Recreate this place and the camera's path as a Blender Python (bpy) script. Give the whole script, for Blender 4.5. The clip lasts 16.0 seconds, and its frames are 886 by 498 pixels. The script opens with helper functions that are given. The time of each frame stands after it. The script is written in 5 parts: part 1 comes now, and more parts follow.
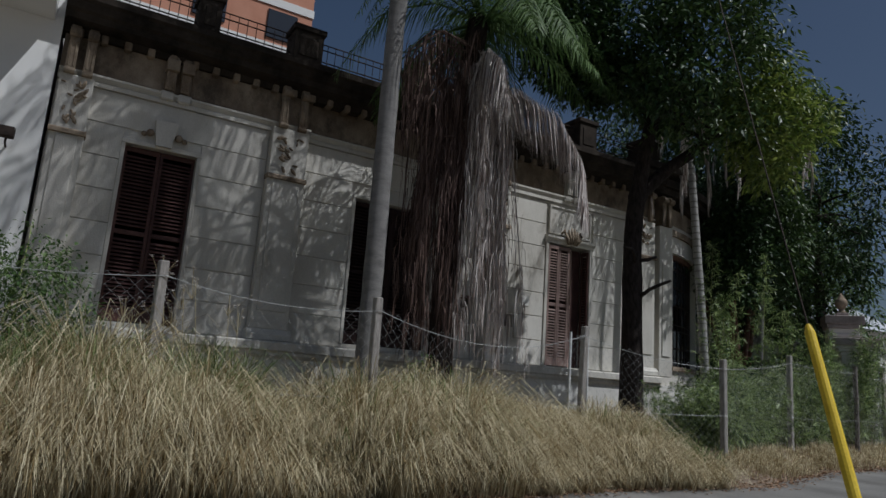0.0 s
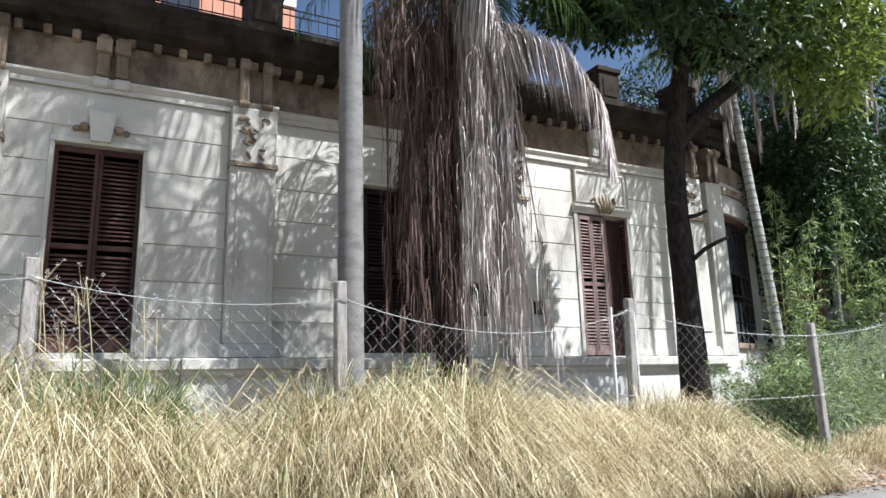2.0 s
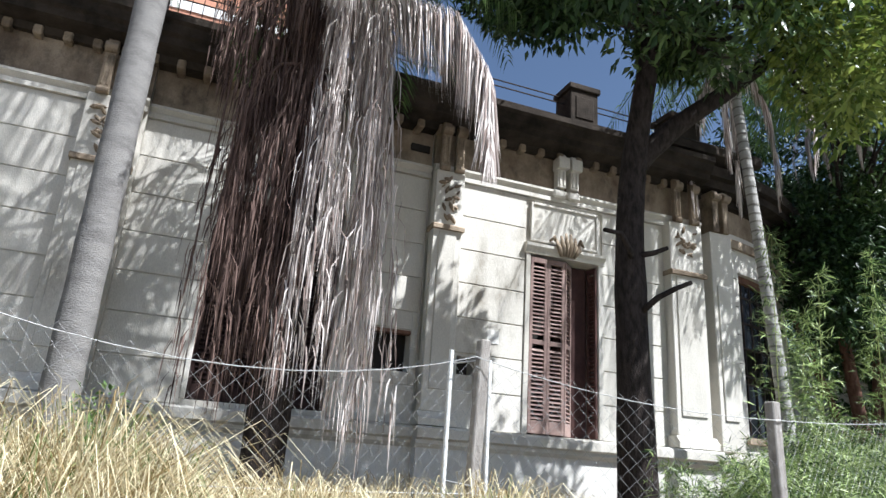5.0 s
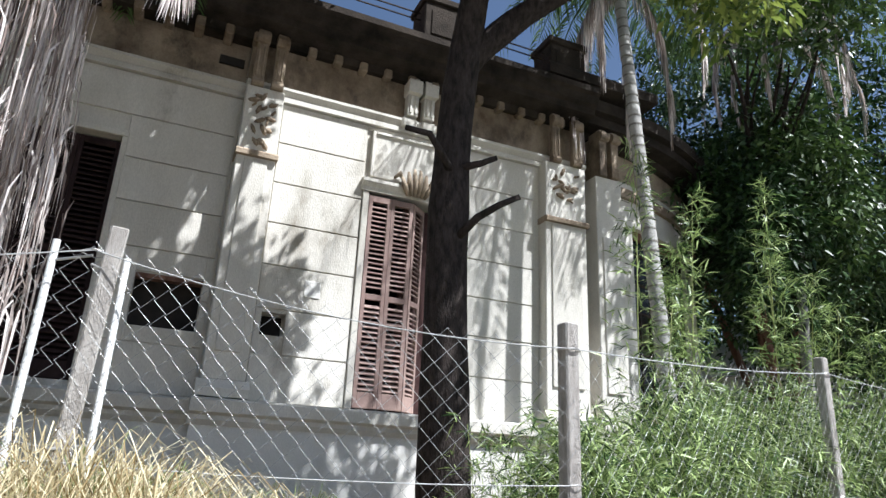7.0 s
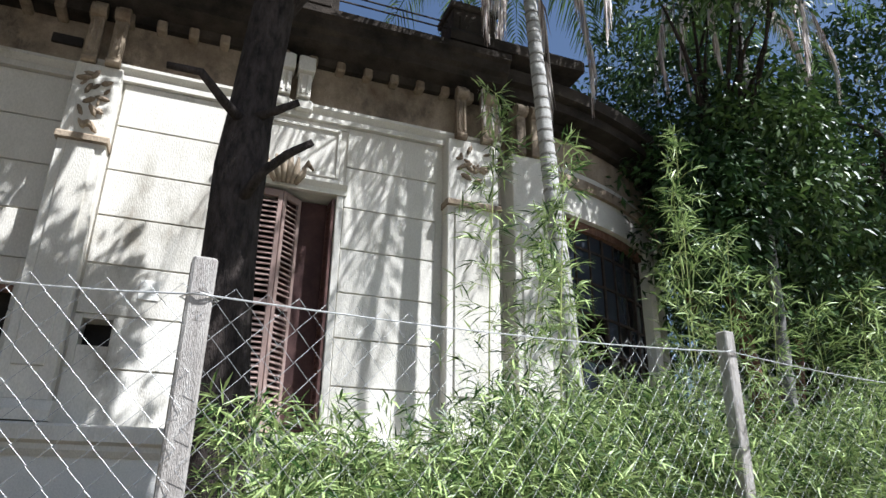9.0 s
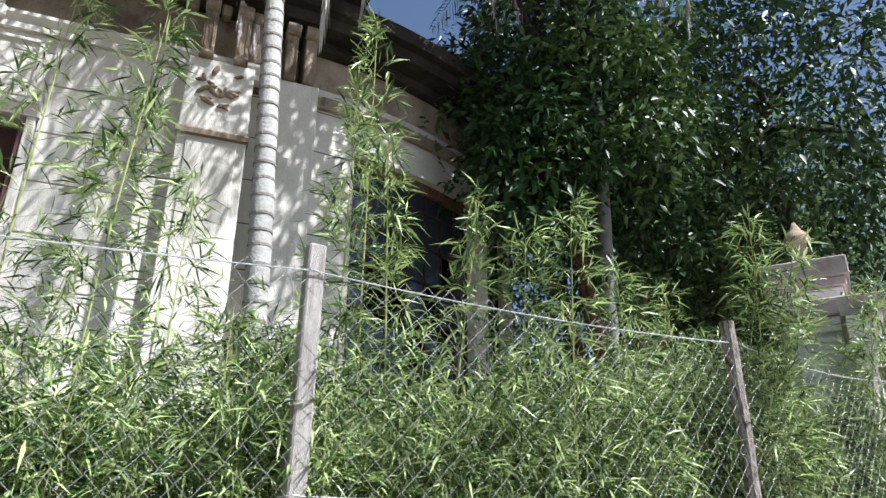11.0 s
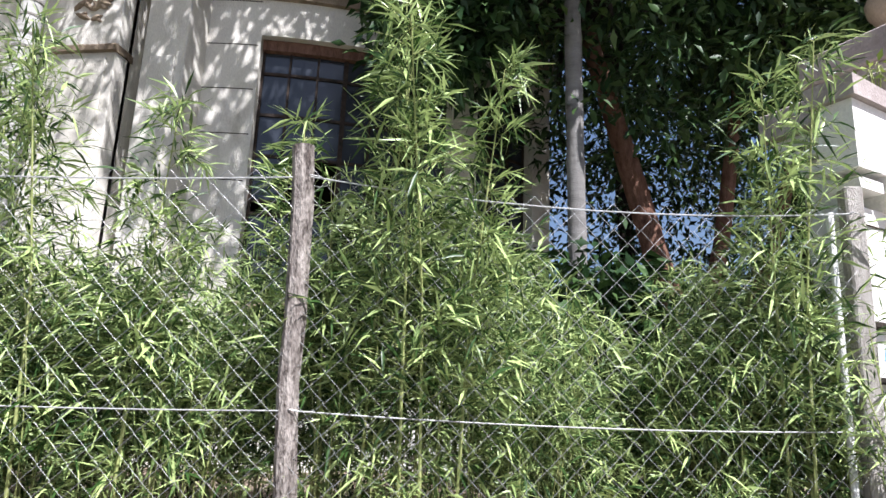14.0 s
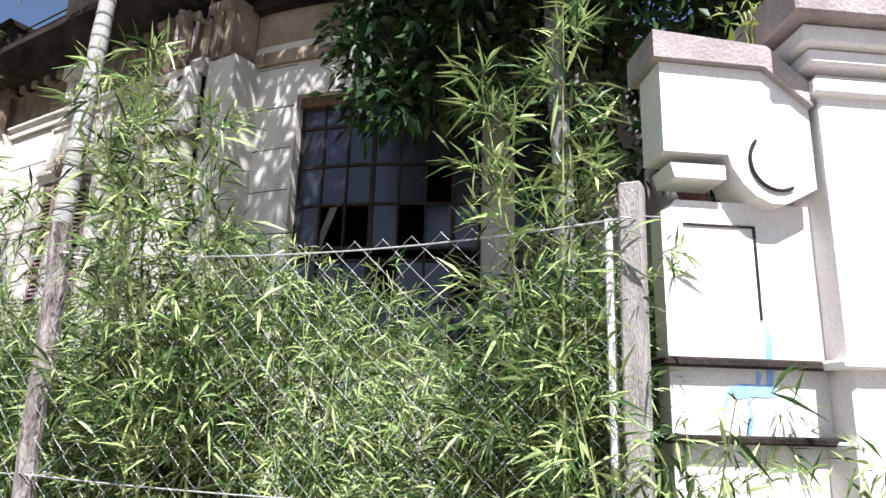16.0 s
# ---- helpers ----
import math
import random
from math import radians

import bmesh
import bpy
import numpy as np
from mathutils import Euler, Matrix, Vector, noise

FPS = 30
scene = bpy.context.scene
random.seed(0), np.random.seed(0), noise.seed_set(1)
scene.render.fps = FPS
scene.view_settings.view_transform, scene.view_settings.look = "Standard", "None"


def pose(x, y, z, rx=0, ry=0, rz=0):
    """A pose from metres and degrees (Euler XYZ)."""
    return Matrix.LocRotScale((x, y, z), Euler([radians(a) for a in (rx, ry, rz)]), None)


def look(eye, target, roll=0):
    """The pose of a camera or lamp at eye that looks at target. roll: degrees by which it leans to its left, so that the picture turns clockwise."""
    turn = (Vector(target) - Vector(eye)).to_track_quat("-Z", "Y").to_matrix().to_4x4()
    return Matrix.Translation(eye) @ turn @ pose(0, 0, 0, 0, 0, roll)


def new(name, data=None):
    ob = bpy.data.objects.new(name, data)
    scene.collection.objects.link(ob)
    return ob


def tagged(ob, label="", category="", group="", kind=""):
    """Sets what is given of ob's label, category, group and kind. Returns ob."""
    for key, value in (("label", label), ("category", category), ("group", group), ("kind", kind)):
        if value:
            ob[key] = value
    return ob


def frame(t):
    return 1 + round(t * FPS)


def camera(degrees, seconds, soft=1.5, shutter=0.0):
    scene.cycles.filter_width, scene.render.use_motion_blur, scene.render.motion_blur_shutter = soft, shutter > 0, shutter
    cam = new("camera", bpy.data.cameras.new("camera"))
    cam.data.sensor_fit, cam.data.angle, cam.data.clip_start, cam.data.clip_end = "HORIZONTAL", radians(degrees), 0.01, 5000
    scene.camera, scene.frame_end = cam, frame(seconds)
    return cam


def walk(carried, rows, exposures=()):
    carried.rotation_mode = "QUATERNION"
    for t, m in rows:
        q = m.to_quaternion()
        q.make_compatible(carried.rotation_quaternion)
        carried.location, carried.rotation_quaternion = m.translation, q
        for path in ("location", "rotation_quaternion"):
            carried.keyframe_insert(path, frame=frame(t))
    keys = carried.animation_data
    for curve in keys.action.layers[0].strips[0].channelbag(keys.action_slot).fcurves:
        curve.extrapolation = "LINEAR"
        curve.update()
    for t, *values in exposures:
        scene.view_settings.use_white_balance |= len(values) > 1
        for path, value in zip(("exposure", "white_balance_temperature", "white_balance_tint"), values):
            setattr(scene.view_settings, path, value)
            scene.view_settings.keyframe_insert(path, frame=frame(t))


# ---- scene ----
cam = camera(67.2, 16.0)

PATH = [
    (0, (-0.021, 0.061, 1.422), (0.972, 1.754, 1.807), 4.1),
    (0.5, (0.399, 0.389, 1.417), (1.372, 2.091, 1.815), 4.2),
    (1, (0.827, 0.66, 1.326), (1.794, 2.362, 1.737), 4.4),
    (1.5, (1.242, 1.33, 1.325), (2.097, 3.097, 1.708), 1.7),
    (2, (1.592, 1.703, 1.394), (2.481, 3.449, 1.799), -1.5),
    (2.5, (2.006, 2.17, 1.499), (2.769, 3.956, 1.975), -2.3),
    (3, (2.441, 2.437, 1.481), (3.088, 4.256, 2.002), -0.6),
    (3.5, (3.03, 2.449, 1.407), (3.678, 4.264, 1.941), 1.0),
    (4, (3.874, 2.441, 1.418), (4.502, 4.261, 1.961), 1.6),
    (4.2, (4.172, 2.496, 1.415), (4.796, 4.307, 1.988), 5.3),
    (6.3, (6.818, 3.668, 1.256), (7.513, 5.429, 1.902), 1.3),
    (6.5, (7.116, 3.822, 1.252), (7.812, 5.588, 1.884), 2.0),
    (7, (7.885, 4.186, 1.181), (8.631, 5.927, 1.825), 2.7),
    (7.5, (8.435, 4.299, 1.186), (9.126, 6.043, 1.88), 0.9),
    (8, (9.005, 4.411, 1.173), (9.571, 6.195, 1.879), 1.2),
    (8.5, (9.652, 4.588, 1.222), (10.234, 6.363, 1.939), 0.8),
    (9, (10.271, 4.835, 1.144), (10.912, 6.58, 1.882), 0.8),
    (9.6, (10.838, 4.898, 0.94), (11.576, 6.599, 1.69), 1.0),
    (10, (11.577, 4.911, 0.98), (12.309, 6.621, 1.716), 0.6),
    (12.5, (15.954, 5.925, 1.228), (16.491, 7.734, 1.891), -1.1),
    (13, (16.884, 5.931, 1.192), (17.208, 7.813, 1.786), 0.1),
    (13.5, (17.743, 6.055, 1.153), (17.875, 7.965, 1.731), 2.5),
    (14, (18.608, 6.104, 1.212), (18.325, 8.031, 1.668), 2.2),
    (14.5, (19.485, 6.140, 1.270), (18.867, 8.005, 1.665), 1.8),
    (15, (19.909, 6.470, 1.360), (19.193, 8.288, 1.789), 2.0),
    (15.5, (20.555, 6.842, 1.435), (19.653, 8.577, 1.857), 0.8),
    (16, (21.107, 7.245, 1.504), (20.090, 8.897, 1.988), 1.6),
]
walk(cam, [(t, look(eye, target, roll)) for t, eye, target, roll in PATH],
     exposures=[(0.0, -0.80, 5900, 10), (0.3, -0.30, 5900, 10), (0.6, 0.40, 5900, 10), (0.9, 0.85, 5900, 10), (1.2, 1.16, 5900, 10), (10.2, 1.24, 5900, 10), (12.3, 1.62, 6050, 16), (13.3, 1.46, 6050, 16), (16.0, 1.34, 6050, 16)])

# ---------------------------------------------------------------- light
SUN = Vector((2.8, -3.3, 6.3)).normalized()
world = bpy.data.worlds.new("world")
scene.world = world
world.use_nodes = True
wn = world.node_tree
sky = wn.nodes.new("ShaderNodeTexSky")
sky.sky_type, sky.sun_disc = "NISHITA", False
sky.dust_density = 1.5
sky.sun_elevation = math.asin(SUN.z)
sky.sun_rotation = math.atan2(SUN.x, SUN.y)
wn.nodes["Background"].inputs[1].default_value = 0.05
wn.links.new(sky.outputs[0], wn.nodes["Background"].inputs[0])
sun = new("sun", bpy.data.lights.new("sun", "SUN"))
sun.data.energy, sun.data.angle, sun.data.color = 5.0, radians(0.53), (1.0, 0.98, 0.95)
sun.matrix_world = look(SUN * 40, (0, 0, 0))


# ---------------------------------------------------------------- materials
def mat(name, c1, c2, scale=3.0, rough=0.8, bump=0.2, fine=60.0, spots=None, spot_scale=1.2, spot_at=0.55,
        stretch=(1, 1, 1), metal=0.0, island=0.0, translucent=0.0, obj_random=0.0, spec=0.12):
    """Two-scale noise paint: c1 to c2 by a broad noise, fine grain, optional stains of colour spots."""
    m = bpy.data.materials.new(name)
    m.use_nodes = True
    nt = m.node_tree
    N, Lk = nt.nodes, nt.links
    bs = N["Principled BSDF"]
    co = N.new("ShaderNodeTexCoord")
    mp = N.new("ShaderNodeMapping")
    mp.inputs["Scale"].default_value = stretch
    Lk.new(co.outputs["Object"], mp.inputs[0])
    n1 = N.new("ShaderNodeTexNoise")
    n1.inputs["Scale"].default_value, n1.inputs["Detail"].default_value, n1.inputs["Roughness"].default_value = scale, 8, 0.65
    Lk.new(mp.outputs[0], n1.inputs["Vector"])
    n2 = N.new("ShaderNodeTexNoise")
    n2.inputs["Scale"].default_value, n2.inputs["Detail"].default_value = fine, 4
    Lk.new(mp.outputs[0], n2.inputs["Vector"])
    rp = N.new("ShaderNodeValToRGB")
    rp.color_ramp.elements[0].position, rp.color_ramp.elements[1].position = 0.32, 0.68
    rp.color_ramp.elements[0].color, rp.color_ramp.elements[1].color = (*c1, 1), (*c2, 1)
    fac = n1.outputs["Fac"]
    if island or obj_random:
        gi = N.new("ShaderNodeNewGeometry") if island else N.new("ShaderNodeObjectInfo")
        mx = N.new("ShaderNodeMix")
        mx.inputs[0].default_value = island or obj_random
        Lk.new(n1.outputs["Fac"], mx.inputs[2])
        Lk.new(gi.outputs["Random Per Island" if island else "Random"], mx.inputs[3])
        fac = mx.outputs[0]
    Lk.new(fac, rp.inputs[0])
    col = rp.outputs[0]
    if spots:
        n3 = N.new("ShaderNodeTexNoise")
        n3.inputs["Scale"].default_value, n3.inputs["Detail"].default_value, n3.inputs["Roughness"].default_value = spot_scale, 10, 0.7
        Lk.new(mp.outputs[0], n3.inputs["Vector"])
        r3 = N.new("ShaderNodeMapRange")
        r3.inputs["From Min"].default_value, r3.inputs["From Max"].default_value = spot_at, spot_at + 0.14
        Lk.new(n3.outputs["Fac"], r3.inputs["Value"])
        m3 = N.new("ShaderNodeMix")
        m3.data_type = "RGBA"
        Lk.new(r3.outputs[0], m3.inputs[0])
        Lk.new(col, m3.inputs[6])
        m3.inputs[7].default_value = (*spots, 1)
        col = m3.outputs[2]
    mg = N.new("ShaderNodeMix")
    mg.data_type, mg.blend_type = "RGBA", "MULTIPLY"
    mg.inputs[0].default_value = 0.35
    Lk.new(col, mg.inputs[6])
    hs = N.new("ShaderNodeHueSaturation")
    hs.inputs["Value"].default_value = 1.18
    Lk.new(mg.outputs[2], hs.inputs["Color"])
    Lk.new(n2.outputs["Fac"], mg.inputs[7])
    Lk.new(hs.outputs[0], bs.inputs["Base Color"])
    bs.inputs["Roughness"].default_value, bs.inputs["Metallic"].default_value = rough, metal
    bs.inputs["Specular IOR Level"].default_value = spec
    bp = N.new("ShaderNodeBump")
    bp.inputs["Strength"].default_value, bp.inputs["Distance"].default_value = bump, 0.02
    Lk.new(n2.outputs["Fac"], bp.inputs["Height"])
    Lk.new(bp.outputs[0], bs.inputs["Normal"])
    if translucent:
        tr = N.new("ShaderNodeBsdfTranslucent")
        ms = N.new("ShaderNodeMixShader")
        ms.inputs[0].default_value = translucent
        Lk.new(hs.outputs[0], tr.inputs[0])
        Lk.new(bs.outputs[0], ms.inputs[1])
        Lk.new(tr.outputs[0], ms.inputs[2])
        Lk.new(ms.outputs[0], N["Material Output"].inputs[0])
    return m


STUCCO = mat("old_stucco", (0.50, 0.47, 0.41), (0.67, 0.64, 0.575), 1.1, 0.9, 0.35, 70, (0.30, 0.27, 0.22), 0.9, 0.565, (1, 1, 0.45), obj_random=0.15)
# brown stains, darkened further for the shade below the cornice
STAINED_SHADE = mat("stained_shaded_stucco", (0.13, 0.092, 0.062), (0.40, 0.325, 0.24), 1.6, 0.92, 0.5, 50, (0.10, 0.08, 0.06), 1.5, 0.52, (1, 1, 0.7))
# grime, taken near black to hold the shade on cornice and parapet
GRIME_SHADE = mat("grimy_shaded_cornice", (0.013, 0.011, 0.009), (0.06, 0.048, 0.038), 1.8, 0.95, 0.6, 40, (0.20, 0.165, 0.125), 1.3, 0.65)
PLINTH = mat("painted_plinth", (0.62, 0.60, 0.55), (0.74, 0.72, 0.67), 1.4, 0.88, 0.3, 60, (0.36, 0.34, 0.30), 1.1, 0.63)
NEIGHBOUR = mat("white_render", (0.68, 0.67, 0.64), (0.78, 0.77, 0.74), 0.8, 0.85, 0.15, 80)
PIERPAINT = mat("pier_paint", (0.66, 0.62, 0.58), (0.78, 0.75, 0.71), 1.5, 0.85, 0.3, 60, (0.40, 0.36, 0.34), 2.2, 0.66)
PIERCAP = mat("weathered_coping", (0.25, 0.21, 0.195), (0.44, 0.385, 0.36), 3, 0.9, 0.5, 50, (0.2, 0.17, 0.15), 3, 0.6)
# shutter brown in three copies: base, darkened for deep shade, lightened for sun
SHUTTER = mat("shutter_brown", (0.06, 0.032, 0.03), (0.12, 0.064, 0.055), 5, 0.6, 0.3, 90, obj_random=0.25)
SHUTTER_SHADED = mat("shutter_deep_shade", (0.022, 0.013, 0.013), (0.05, 0.03, 0.028), 5, 0.6, 0.3, 90, obj_random=0.25)
SHUTTER_LIT = mat("shutter_sunlit", (0.23, 0.155, 0.135), (0.36, 0.265, 0.23), 5, 0.7, 0.3, 90, obj_random=0.3)
# near-black for unlit interiors: the shade is in the colour
ROOM_SHADE = mat("room_shade", (0.02, 0.018, 0.017), (0.045, 0.04, 0.036), 2, 0.95, 0.1)
IRON = mat("rusty_iron", (0.025, 0.022, 0.02), (0.07, 0.05, 0.04), 9, 0.7, 0.3, metal=0.3)
GALV = mat("galvanised_wire", (0.26, 0.26, 0.255), (0.42, 0.42, 0.41), 20, 0.45, 0.1, metal=0.7)
PIPE = mat("white_pipe", (0.62, 0.62, 0.60), (0.78, 0.78, 0.76), 6, 0.5, 0.2, spots=(0.35, 0.28, 0.2), spot_scale=9, spot_at=0.66)
POSTWOOD = mat("weathered_post", (0.26, 0.235, 0.21), (0.46, 0.43, 0.39), 4, 0.9, 0.7, 55, (0.10, 0.085, 0.07), 6, 0.60, (6, 6, 1))
BARKPOST = mat("rough_bark_post", (0.10, 0.08, 0.07), (0.40, 0.36, 0.32), 9, 0.95, 0.9, 30, (0.05, 0.04, 0.035), 10, 0.5, (3, 3, 1))
PALMTRUNK = mat("grey_palm_trunk", (0.14, 0.132, 0.125), (0.25, 0.24, 0.225), 3, 0.85, 0.5, 40, (0.17, 0.16, 0.145), 3, 0.56, (1, 1, 3))
RINGTRUNK = mat("ringed_palm_trunk", (0.27, 0.26, 0.24), (0.42, 0.41, 0.385), 4, 0.8, 0.4, 40, (0.22, 0.21, 0.19), 4, 0.6)
RINGSCAR = mat("palm_ring_scar", (0.14, 0.13, 0.115), (0.24, 0.225, 0.2), 6, 0.9, 0.5)
BARK = mat("dark_bark", (0.013, 0.011, 0.010), (0.06, 0.048, 0.042), 6, 0.95, 1.0, 25, (0.20, 0.18, 0.16), 4, 0.66, (3, 3, 1))
REDBARK = mat("reddish_bark", (0.10, 0.05, 0.035), (0.22, 0.125, 0.09), 5, 0.9, 0.8, 25, stretch=(3, 3, 1))
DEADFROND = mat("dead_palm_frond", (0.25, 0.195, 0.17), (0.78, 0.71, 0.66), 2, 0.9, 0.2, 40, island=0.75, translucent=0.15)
# brown copy of the fronds; deep shade inside the skirt darkens its colour
DEADSHADE = mat("dead_frond_brown_shade", (0.06, 0.038, 0.032), (0.22, 0.15, 0.125), 2, 0.9, 0.2, 40, island=0.75, translucent=0.1)
PALMGREEN = mat("palm_leaflet", (0.055, 0.10, 0.03), (0.13, 0.20, 0.07), 3, 0.5, 0.1, island=0.7, translucent=0.3)
DRYGRASS = mat("dry_grass", (0.27, 0.20, 0.095), (0.76, 0.68, 0.46), 1.2, 0.85, 0.1, 30, island=0.6, translucent=0.3)
GREENGRASS = mat("green_grass", (0.09, 0.13, 0.04), (0.24, 0.29, 0.12), 1.2, 0.75, 0.1, 30, island=0.6, translucent=0.3)
BAMBOO = mat("bamboo_leaf", (0.032, 0.072, 0.016), (0.38, 0.48, 0.18), 1.3, 0.38, 0.1, 30, island=0.8, translucent=0.2, spec=0.35)
WIRE = mat("strained_wire", (0.36, 0.36, 0.35), (0.50, 0.50, 0.49), 20, 0.5, 0.1, metal=0.3, spec=0.4)
CULM = mat("bamboo_culm", (0.20, 0.24, 0.08), (0.36, 0.38, 0.16), 8, 0.5, 0.1)
LEAF = mat("glossy_leaf", (0.022, 0.048, 0.012), (0.085, 0.135, 0.035), 0.9, 0.42, 0.1, 30, island=0.6, translucent=0.15, spec=0.3)
LEAFYELLOW = mat("yellow_green_leaf", (0.08, 0.13, 0.02), (0.24, 0.29, 0.06), 0.9, 0.42, 0.1, 30, island=0.6, translucent=0.35, spec=0.35)
# deep green leaf, darkened further to carry the shade within the crowns
LEAFSHADED = mat("deep_shaded_leaf", (0.012, 0.032, 0.010), (0.045, 0.085, 0.025), 0.7, 0.44, 0.1, 30, island=0.6, translucent=0.07, spec=0.22)
SHRUB = mat("shrub_leaf", (0.06, 0.11, 0.035), (0.17, 0.24, 0.09), 1.3, 0.6, 0.1, 30, island=0.65, translucent=0.3)
ROAD = mat("pale_concrete", (0.23, 0.22, 0.205), (0.33, 0.32, 0.30), 0.8, 0.9, 0.3, 45, (0.17, 0.155, 0.14), 0.6, 0.6)
SOIL = mat("dry_soil", (0.14, 0.105, 0.075), (0.27, 0.215, 0.16), 1.6, 0.95, 0.8, 25)
LITTER = mat("dry_leaf_litter", (0.16, 0.085, 0.045), (0.40, 0.27, 0.18), 2, 0.9, 0.2, island=0.8)
BRICK = mat("terracotta_wall", (0.42, 0.19, 0.12), (0.55, 0.28, 0.19), 1.5, 0.9, 0.3, obj_random=0.4)
YELLOW = mat("yellow_plastic", (0.62, 0.42, 0.03), (0.74, 0.54, 0.06), 4, 0.45, 0.1, spots=(0.4, 0.3, 0.1), spot_scale=6, spot_at=0.66)
BLUEPAINT = mat("blue_spray_paint", (0.16, 0.36, 0.72), (0.30, 0.50, 0.80), 6, 0.7, 0.1)
ROOFSLATE = mat("pale_roof", (0.40, 0.42, 0.45), (0.52, 0.54, 0.57), 2, 0.8, 0.2)


def glass_mat():
    m = bpy.data.materials.new("dirty_glass")
    m.use_nodes = True
    bs = m.node_tree.nodes["Principled BSDF"]
    bs.inputs["Base Color"].default_value = (0.035, 0.04, 0.05, 1)
    bs.inputs["Roughness"].default_value = 0.12
    bs.inputs["Specular IOR Level"].default_value = 0.5
    nz = m.node_tree.nodes.new("ShaderNodeTexNoise")
    nz.inputs["Scale"].default_value = 2.5
    bp = m.node_tree.nodes.new("ShaderNodeBump")
    bp.inputs["Strength"].default_value = 0.12
    m.node_tree.links.new(nz.outputs["Fac"], bp.inputs["Height"])
    m.node_tree.links.new(bp.outputs[0], bs.inputs["Normal"])
    return m


GLASS = glass_mat()


# ---------------------------------------------------------------- mesh helpers
def empty(name, x=0, y=0, z=0):
    ob = new(name)
    ob.empty_display_size = 0.2
    ob.location = (x, y, z)
    return ob


def part(name, bm, material, parent=None, label="", smooth=False):
    """Links a bmesh, given in world places, as one mesh object under parent."""
    me = bpy.data.meshes.new(name)
    if smooth:
        for f in bm.faces:
            f.smooth = True
    bm.to_mesh(me)
    bm.free()
    me.materials.append(material)
    ob = new(name, me)
    if parent is not None:
        ob.parent = parent
        off = parent.location.copy()
        if parent.parent is not None:
            off = off + parent.parent.location
        ob.location = -off
    if label:
        ob["label"] = label
    return ob


def arrays(name, verts, faces, material, parent=None, label=""):
    """One mesh from arrays of corners and of faces of one size."""
    verts, faces = np.asarray(verts, np.float32), np.asarray(faces, np.int32)
    k = faces.shape[1]
    me = bpy.data.meshes.new(name)
    me.vertices.add(len(verts))
    me.vertices.foreach_set("co", verts.ravel())
    me.loops.add(faces.size)
    me.loops.foreach_set("vertex_index", faces.ravel())
    me.polygons.add(len(faces))
    me.polygons.foreach_set("loop_start", np.arange(0, faces.size, k, dtype=np.int32))
    me.update(calc_edges=True)
    me.validate()
    me.materials.append(material)
    ob = new(name, me)
    if parent is not None:
        ob.parent = parent
        off = parent.location.copy()
        if parent.parent is not None:
            off = off + parent.parent.location
        ob.location = -off
    if label:
        ob["label"] = label
    return ob


def box(bm, x0, x1, y0, y1, z0, z1, bevel=0.0, m=None):
    r = bmesh.ops.create_cube(bm, size=1.0)
    t = Matrix.Translation(((x0 + x1) / 2, (y0 + y1) / 2, (z0 + z1) / 2)) @ Matrix.Diagonal((abs(x1 - x0), abs(y1 - y0), abs(z1 - z0), 1))
    bmesh.ops.transform(bm, matrix=(m @ t) if m else t, verts=r["verts"])
    if bevel:
        es = list({e for v in r["verts"] for e in v.link_edges})
        bmesh.ops.bevel(bm, geom=es, offset=bevel, segments=1, affect="EDGES")
    return bm


def B(*boxes, bevel=0.0):
    bm = bmesh.new()
    for b in boxes:
        box(bm, *b, bevel=bevel)
    return bm


def tube(bm, pts, radii, n=10, caps=True):
    """A tube along pts with a radius at each."""
    pts = [Vector(p) for p in pts]
    rings = []
    ref = Vector((0.3, 0.9, 0.1))
    for i, p in enumerate(pts):
        d = (pts[min(i + 1, len(pts) - 1)] - pts[max(i - 1, 0)]).normalized()
        u = d.cross(ref if abs(d.dot(ref)) < 0.95 else Vector((1, 0, 0))).normalized()
        w = d.cross(u)
        r = radii[i] if hasattr(radii, "__len__") else radii
        rings.append([bm.verts.new(p + (u * math.cos(a) + w * math.sin(a)) * r) for a in (2 * math.pi * k / n for k in range(n))])
    for a, b in zip(rings, rings[1:]):
        for k in range(n):
            bm.faces.new((a[k], a[(k + 1) % n], b[(k + 1) % n], b[k]))
    if caps:
        bm.faces.new(rings[0][::-1])
        bm.faces.new(rings[-1])
    return bm


def profile_x(bm, prof, x0, x1):
    """A moulding: the outline prof of (y, z), drawn along x."""
    a = [bm.verts.new((x0, y, z)) for y, z in prof]
    b = [bm.verts.new((x1, y, z)) for y, z in prof]
    n = len(prof)
    for k in range(n):
        bm.faces.new((a[k], a[(k + 1) % n], b[(k + 1) % n], b[k]))
    bm.faces.new(a[::-1])
    bm.faces.new(b)
    bmesh.ops.recalc_face_normals(bm, faces=bm.faces[:])
    return bm


rng = np.random.default_rng(7)


def unit(v):
    return v / np.maximum(np.linalg.norm(v, axis=-1, keepdims=True), 1e-9)


